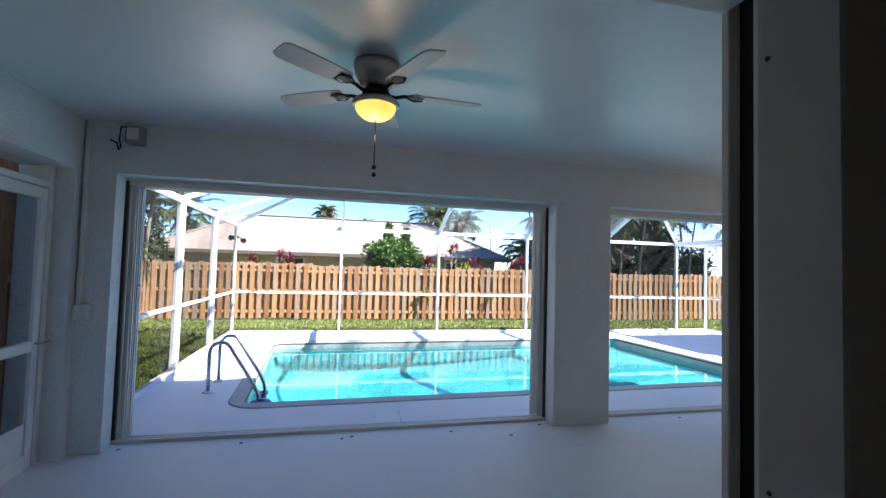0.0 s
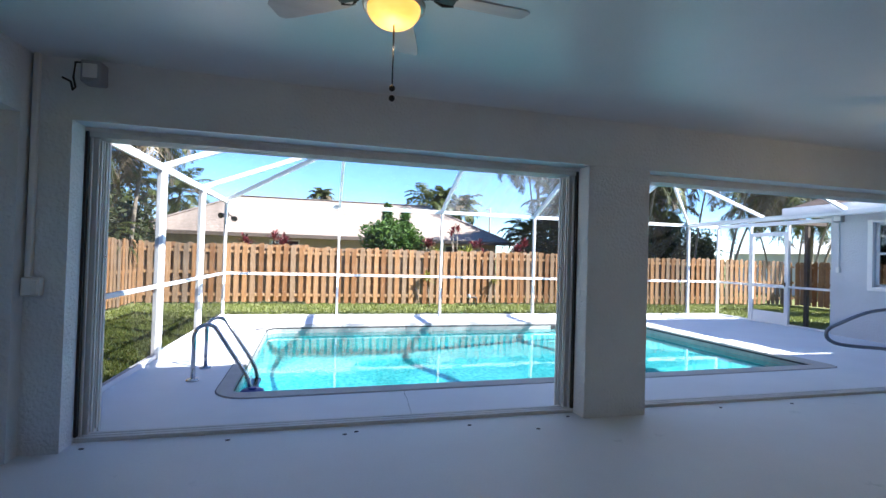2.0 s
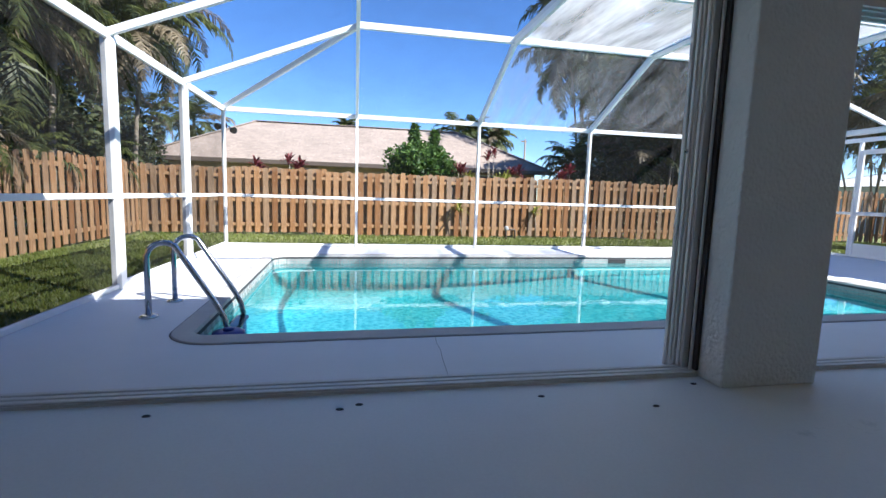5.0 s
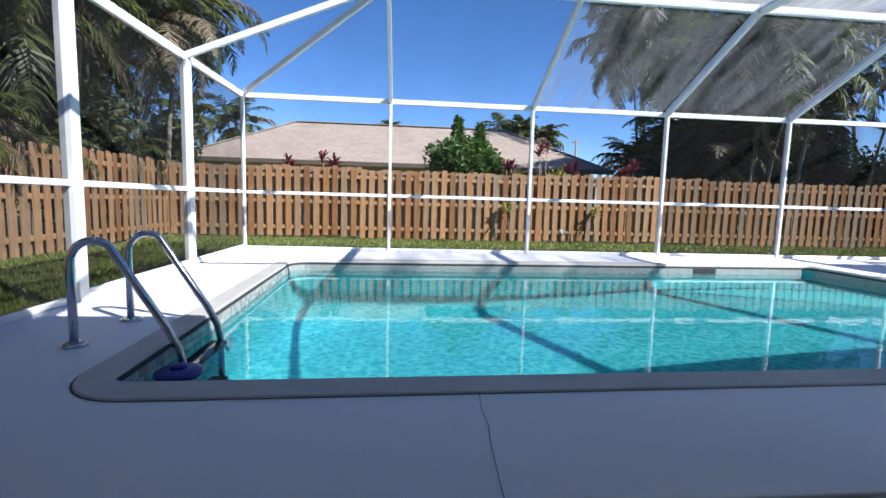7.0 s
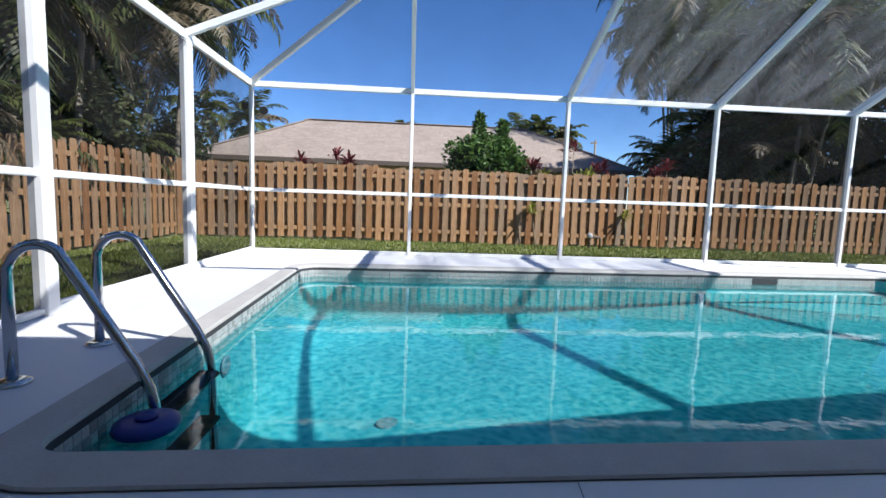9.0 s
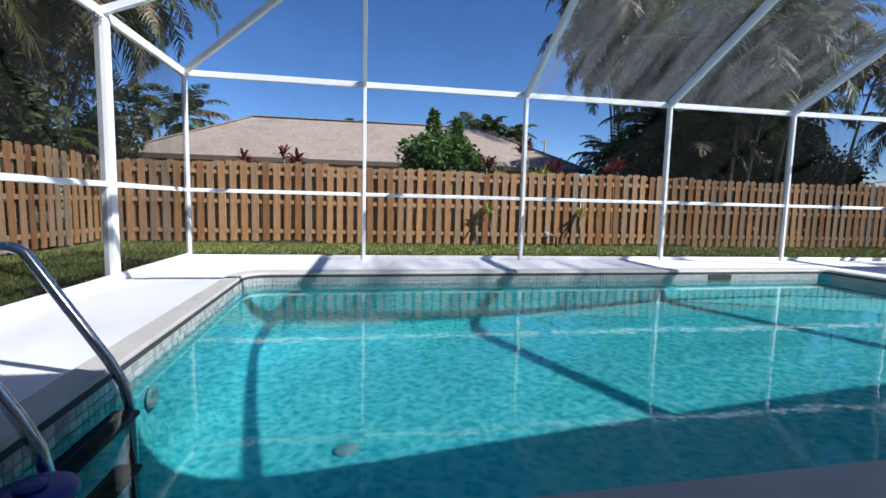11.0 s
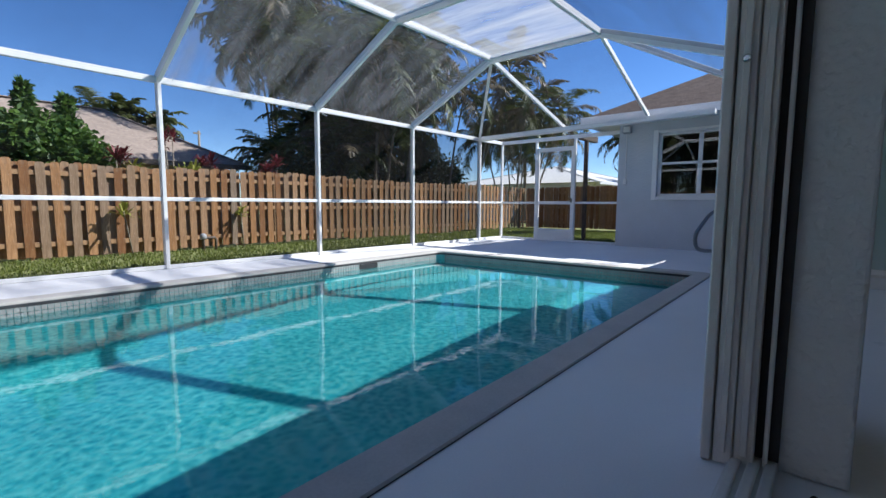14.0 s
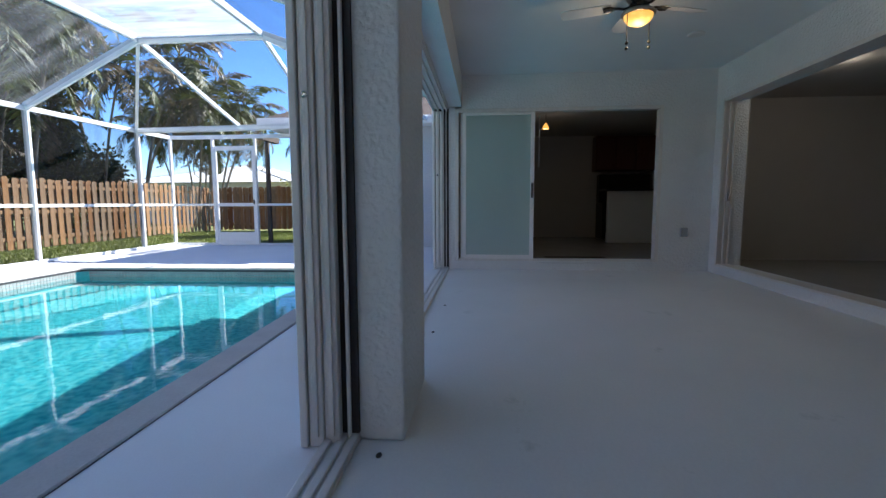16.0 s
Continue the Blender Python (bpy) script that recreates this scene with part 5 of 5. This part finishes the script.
# slider in the end wall
def end_slider():
    d = thing("sliding_door", (X_R + 0.08, 3.4, SL_Z0), "white-framed sliding glass door, slid half open", "door")
    x0, x1 = X_R - 0.012, X_R + 0.12
    for y in (SL_Y0, SL_Y1):
        b = B()
        s = 1 if y == SL_Y0 else -1
        box(b, x0, x1, min(y, y + s * 0.05), max(y, y + s * 0.05), SL_Z0, SL_Z1, 0.004)
        part("jamb", rel(b, d), grey_alu, d)
    for z0, z1 in ((SL_Z0, SL_Z0 + 0.03), (SL_Z1 - 0.05, SL_Z1)):
        b = B()
        box(b, x0, x1, SL_Y0 + 0.05, SL_Y1 - 0.05, z0, z1, 0.004)
        part("track", rel(b, d), grey_alu, d)
    for i, (ya, yb, xm) in enumerate(((3.80, 4.86, X_R + 0.028), (3.86, 4.90, X_R + 0.075))):
        b = B()
        za, zb = SL_Z0 + 0.03, SL_Z1 - 0.05
        box(b, xm - 0.018, xm + 0.018, ya, ya + 0.06, za, zb, 0.004)
        box(b, xm - 0.018, xm + 0.018, yb - 0.05, yb, za, zb, 0.004)
        box(b, xm - 0.018, xm + 0.018, ya + 0.06, yb - 0.05, za, za + 0.06, 0.004)
        box(b, xm - 0.018, xm + 0.018, ya + 0.06, yb - 0.05, zb - 0.04, zb, 0.004)
        p = part("panel_frame", rel(b, d), white_alu, d)
        b = B()
        box(b, xm - 0.003, xm + 0.003, ya + 0.06, yb - 0.05, za + 0.06, zb - 0.04)
        part("pane", rel(b, d), film_glass if i == 0 else clear_glass, p)
    b = B()
    box(b, X_R - 0.007, X_R + 0.009, 3.82, 3.845, 1.08, 1.30, 0.005)
    part("handle", rel(b, d), black_metal, d)
    b = B()
    box(b, X_R + 0.20, X_R + 0.215, 3.92, 4.90, SL_Z0 + 0.02, SL_Z1 - 0.03)
    part("blind", rel(b, d), blind_fabric, d, "pale blind behind the glass")
    b = B()
    tube(b, [(X_R + 0.18, 3.72, 2.30), (X_R + 0.18, 3.72, 1.55)], 0.006, 6)
    part("blind_wand", rel(b, d), plastic_white, d)


end_slider()


def house_slider(name, x0, x1, z0, label):
    d = thing(name, ((x0 + x1) / 2, 1.2, z0), label, "door frame", kind="structure")
    for x, s in ((x0, 1), (x1, -1)):
        b = B()
        box(b, min(x, x + s * 0.012), max(x, x + s * 0.012), 1.14, 1.30, z0, 2.40)
        part("jamb", rel(b, d), grey_alu if z0 else dark_gap, d)
        for ya, yb, w in ((1.285, 1.31, 0.05), (1.20, 1.22, 0.045), (1.135, 1.15, 0.04)):
            b = B()
            box(b, min(x + s * 0.012, x + s * w), max(x + s * 0.012, x + s * w), ya, yb, z0, 2.40, 0.003)
            part("channel", rel(b, d), grey_alu, d)
        b = B()
        box(b, min(x + s * 0.012, x + s * 0.05), max(x + s * 0.012, x + s * 0.05), 1.165, 1.185, 1.02, 1.12, 0.004)
        part("latch_keeper", rel(b, d), steel, d)
    for za, zb in ((z0, z0 + 0.025), (2.36, 2.399)):
        b = B()
        box(b, x0 + 0.05, x1 - 0.05, 1.14, 1.305, za, zb)
        part("track", rel(b, d), grey_alu, d)
    return d


house_slider("door_frame_3", CO_X0, CO_X1, 0.0, "grey aluminium sliding-door frame with latch keeper")
house_slider("door_frame_4", BO_X0, BO_X1, BO_Z0, "grey aluminium sliding-door frame on a low white kerb")


def side_door():
    d = thing("screen_door", (-1.77, 4.0, 0.0), "white framed screen door with mid rail, shut", "door")
    xa, xb = -1.80, -1.74
    y0, y1, top = 3.30, 4.758, 2.22
    for y, w in ((y0, 0.07), (y1 - 0.06, 0.06), (y1 - 0.16, 0.075)):
        b = B()
        box(b, xa, xb, y, y + w, 0.0 if w != 0.06 else 0.0, 2.42 if w == 0.06 else top, 0.005)
        part("stile", rel(b, d), white_alu, d)
    for za, zb in ((top - 0.09, top), (0.92, 1.0), (0.0, 0.12)):
        b = B()
        box(b, xa + 0.002, xb - 0.002, y0 + 0.07, y1 - 0.16, za, zb, 0.004)
        part("door_rail", rel(b, d), white_alu, d)
    b = B()
    box(b, xa + 0.02, xb - 0.02, y0 + 0.07, y1 - 0.16, 0.12, 0.36)
    part("kick_panel", rel(b, d), white_alu, d)
    b = B()
    quad(b, (-1.77, y0, 0.3), (-1.77, y1 - 0.1, 0.3), (-1.77, y1 - 0.1, top - 0.03), (-1.77, y0, top - 0.03))
    part("screen", rel(b, d), screen_dense, d)
    b = B()
    box(b, xa, xb, 2.3, y1 - 0.06, top + 0.01, top + 0.06, 0.004)
    part("transom_bar", rel(b, d), white_alu, d)
    b = B()
    tube(b, [(-1.74, y1 - 0.13, 0.98), (-1.70, y1 - 0.13, 0.98), (-1.70, y1 - 0.02, 0.98)], 0.009, 8)
    part("handle", rel(b, d), steel, d)
    b = B()
    box(b, xa, xb, 2.3, y0, 0.0, 2.42)
    part("side_panel", rel(b, d), white_alu, d)


side_door()


def casing_marks():
    for y, z in ((1.11, 2.14), (1.11, 1.20), (1.11, 1.045)):
        b = B()
        lathe(b, [(0.006, 0.0), (0.005, 0.003)], (0, 0, 0), 10)
        bmesh.ops.rotate(b, verts=b.verts, cent=(0, 0, 0), matrix=Matrix.Rotation(radians(-90), 3, "Y"))
        ob = part("screw_hole", b, dark_gap)
        ob.location = (1.4299, y, z)
        tagged(ob, "small rusty screw hole in the door casing", "hole", "screw holes", "structure")
    b = B()
    box(b, 1.4265, 1.4299, 1.10, 1.125, 1.10, 1.14, 0.001)
    tagged(part("paper_sticker", b, fence_rail_wood), "small orange sticker on the door casing", "sticker")


casing_marks()


def conduit_and_switch():
    c = thing("wall_conduit", (-1.56, 4.86, 1.25), "white painted conduit running down the corner", "conduit")
    b = B()
    box(b, -0.018, 0.018, -0.02, 0.018, 0.02, 1.62, 0.005)
    part("channel", b, plastic_white, c)
    s = thing("switch_box", (-1.53, 4.86, 1.205), "white weatherproof switch box on the wall", "switch")
    b = B()
    box(b, -0.055, 0.055, -0.045, 0.018, -0.065, 0.065, 0.006, 2)
    part("back_box", b, plastic_white, s)
    b = B()
    box(b, 0.015, 0.05, -0.062, -0.045, -0.05, 0.05, 0.004)
    part("cover_flap", b, plastic_white, s)


conduit_and_switch()


def corner_speaker():
    k = thing("security_light", (-1.19, 4.80, 2.75), "grey weathered corner light box with a dangling black cable", "light")
    b = B()
    box(b, -0.065, 0.065, -0.05, 0.08, -0.08, 0.08, 0.014, 2)
    part("housing", b, plastic_grey, k)
    b = B()
    box(b, -0.045, 0.045, -0.057, -0.05, -0.05, 0.05, 0.004)
    part("lens", b, plastic_white, k)
    b = B()
    tube(b, [(-0.03, -0.03, 0.06), (-0.09, -0.05, 0.05), (-0.10, -0.05, -0.06), (-0.08, -0.06, -0.13), (-0.10, -0.05, -0.15), (-0.115, -0.05, -0.09), (-0.17, -0.04, -0.065)], 0.008, 6)
    part("cable", b, rubber, k)


corner_speaker()


def outlet():
    o = thing("wall_outlet", (X_R - 0.002, 1.655, 0.575), "grey weatherproof outlet cover on the white wall", "outlet")
    b = B()
    box(b, -0.05, 0.0, -0.05, 0.05, -0.065, 0.065, 0.008, 2)
    part("cover", b, plastic_grey, o)


outlet()

b = B()
lathe(b, [(0.09, 0.0), (0.09, -0.008), (0.07, -0.014), (0.02, -0.016)], (0, 0, 0), 24)
cover = part("ceiling_cover", b, plastic_white)
cover.location = (6.6, 2.2, CEIL)
tagged(cover, "round white blank cover on the lanai ceiling", "ceiling cover")


def floor_spots():
    rng = random.Random(8)
    for x, y in ((-0.23, 4.93), (0.675, 4.89), (0.773, 4.93), (1.77, 4.91), (2.78, 4.965), (-1.23, 4.94), (4.55, 4.94), (5.49, 4.925), (2.35, 4.72)):
        b = B()
        lathe(b, [(0.014, 0.0), (0.012, 0.004)], (0, 0, 0), 9)
        bmesh.ops.scale(b, vec=(1.5, 0.9, 1), verts=b.verts)
        ob = part("anchor_hole", b, dark_gap)
        ob.location = (x, y, 0.0005)
        tagged(ob, "small dark anchor hole in the lanai floor", "hole", "anchor holes along the track", "structure")


floor_spots()


def kitchen():
    c = thing("kitchen_counter", (11.8, 1.0, 0.10), "white half-wall counter with black granite top", "counter")
    b = B()
    box(b, 11.7, 11.85, 0.27, 1.75, 0.10, 1.26)
    part("half_wall", rel(b, c), ceiling_paint, c)
    b = B()
    box(b, 11.55, 12.15, 0.27, 1.85, 1.262, 1.31, 0.008)
    part("worktop", rel(b, c), granite, c)
    k = thing("wall_cabinet", (13.1, 0.9, 1.8), "dark cherry wall cabinet in the dim kitchen", "cabinet")
    b = B()
    box(b, 13.0, 13.398, 0.27, 1.75, 1.80, 2.66, 0.01)
    part("body", rel(b, k), cherry, k)
    for y in (0.29, 0.79, 1.28):
        b = B()
        box(b, 12.972, 12.998, y, y + 0.46, 1.82, 2.64, 0.01)
        part("door", rel(b, k), cherry, k)
    r = thing("kitchen_range", (13.0, 0.9, 0.10), "black range with backguard below the cabinets", "appliance")
    b = B()
    box(b, 12.7, 13.39, 0.35, 1.62, 0.10, 1.0, 0.02)
    part("body", rel(b, r), black_metal, r)
    b = B()
    box(b, 13.1, 13.39, 0.35, 1.62, 1.0, 1.72, 0.02)
    part("backguard", rel(b, r), black_metal, r)
    m = thing("door_mat", (8.25, 3.2, 0.10), "black door mat inside the sliding door", "mat")
    b = B()
    box(b, 8.0, 8.5, 2.8, 3.7, 0.101, 0.112, 0.004)
    part("mat", rel(b, m), rubber, m)


kitchen()


def can_light(x, y, z):
    c = thing("recessed_light", (x, y, z), "lit recessed downlight in the room ceiling", "light", "room downlights")
    b = B()
    lathe(b, [(0.085, 0.0), (0.085, -0.008), (0.065, -0.010)], (0, 0, 0), 20)
    part("trim_ring", b, plastic_white, c)
    b = B()
    lathe(b, [(0.062, -0.011), (0.03, -0.02)], (0, 0, 0), 20)
    part("lens", b, can_lens, c)


can_light(7.2, 0.26, 2.719)
# unseen extra downlight, added to brighten the room
can_light(3.2, -1.6, 2.719)


def pendant(x, y, z):
    p = thing("pendant_lamp", (x, y, 2.719), "small lit pendant lamp with a frosted glass shade", "lamp")
    b = B()
    lathe(b, [(0.06, 0.0), (0.06, -0.012), (0.02, -0.025)], (0, 0, 0), 20)
    part("canopy", b, nickel, p)
    b = B()
    tube(b, [(0, 0, -0.02), (0, 0, z + 0.11 - 2.719)], 0.006, 8)
    part("stem", b, nickel, p)
    b = B()
    lathe(b, [(0.025, 0.12), (0.05, 0.10), (0.085, 0.06), (0.10, 0.02), (0.095, 0.018), (0.08, 0.055), (0.045, 0.09)], (0, 0, z - 2.719), 24)
    bmesh.ops.scale(b, vec=(0.6, 0.6, 1), verts=b.verts)
    part("shade", b, lamp_glass, p, "lit amber glass shade")


pendant(10.0, 3.39, 2.37)

mat_thing = thing("doormat", (8.55, 3.05, 0.10), "small black doormat on the floor inside the sliding door", "mat")
b = B()
box(b, -0.24, 0.24, -0.48, 0.48, 0.0, 0.016, 0.005, 2)
part("pile", b, mat_pile, mat_thing)
# ---------------------------------------------------------------- fences (many boards)
fence((-4.85, 16.1), (19.7, 16.1), "cedar shadow-box fence across the back of the yard", -1)
fence((-4.85, 3.0), (-4.85, 16.0), "cedar shadow-box fence down the side of the yard", -1)
# lengthened towards the house to keep sky light off the screen door
fence((-2.3, 2.9), (-2.3, 5.6), "tall shaded cedar fence panel close outside the screen door", -1, 0.235, 2.7)


def wire_hook(x, y, z, dx, dy):
    h = thing("wire_hook", (x, y, z), "small bent wire hook under the cage eave beam", "hook", "hooks under the eave")
    b = B()
    tube(b, [(0, 0, 0.0), (0.02 * dx, 0.02 * dy, -0.03), (0.11 * dx, 0.11 * dy, -0.05), (0.15 * dx, 0.15 * dy, -0.02), (0.125 * dx, 0.125 * dy, 0.0), (0.10 * dx, 0.10 * dy, -0.02)], 0.006, 6)
    part("wire", b, steel, h)


wire_hook(5.87, 12.09, 2.56, 1, 0)
wire_hook(8.29, 12.09, 2.56, 1, 0)
wire_hook(-1.69, 9.9, 2.56, 0, 1)
fence((19.7, 16.0), (19.7, 5.0), "shaded cedar fence at the end of the yard", -1)


# waterline tiles
def tiles():
    def tile_mesh(w):
        b = B()
        box(b, -w, w, -0.004, 0.004, -0.0225, 0.0225, 0.002)
        return finish("tile", b, tile_glaze)
    me = tile_mesh(0.0225)
    for row in range(3):
        z = -0.073 - row * 0.05
        for i in range(85):
            ob = new("tile", me)
            ob.parent = pool
            ob.location = Vector((*askew(PX0 + 0.002, PY0 + 0.14 + i * 0.048), z)) - pool.location
            ob.rotation_euler = (0, 0, math.pi / 2 + 0.033)
    verts, faces = [], []

    def run(p, q, n, side, z0, z1):
        """A row of n tiles from p to q, standing proud towards side."""
        for i in range(n):
            c, d = p.lerp(q, i / n), p.lerp(q, (i + 0.9) / n)
            k = len(verts)
            for off in (side * 0.005, side * 0.0):
                verts.extend(((c.x + off.x, c.y + off.y, z0), (d.x + off.x, d.y + off.y, z0), (d.x + off.x, d.y + off.y, z1), (c.x + off.x, c.y + off.y, z1)))
            faces.extend(((k, k + 1, k + 2, k + 3), (k, k + 4, k + 5, k + 1), (k + 2, k + 6, k + 7, k + 3), (k, k + 3, k + 7, k + 4), (k + 1, k + 5, k + 6, k + 2)))

    def at(x, y):
        return Vector(askew(x, y))

    for row in range(3):
        z0, z1 = -0.0955 - row * 0.05, -0.0505 - row * 0.05
        for p, q in zip(inner[51:59], inner[52:60]):
            n = Vector((q.y - p.y, p.x - q.x)).normalized() * -1
            run(Vector((p.x, p.y)), Vector((q.x, q.y)), 1, n, z0, z1)
        run(at(PX0 + 0.24, PY1), at(PX1 - 0.12, PY1), 162, Vector((0, -1)), z0, z1)
        run(at(PX0 + 0.12, PY0), at(PX1 - 0.10, PY0), 170, Vector((0, 1)), z0, z1)
        run(at(PX1, PY0 + 0.10), at(PX1, PY1 - 0.12), 88, Vector((-1, 0)), z0, z1)
    m = bpy.data.meshes.new("tile_band")
    m.from_pydata([(x - pool.location.x, y - pool.location.y, z) for x, y, z in verts], [], faces)
    m.materials.append(tile_glaze)
    ob = new("tile_band", m)
    ob.parent = pool
    tagged(ob, "small grey glazed waterline tiles", kind="stuff")


tiles()
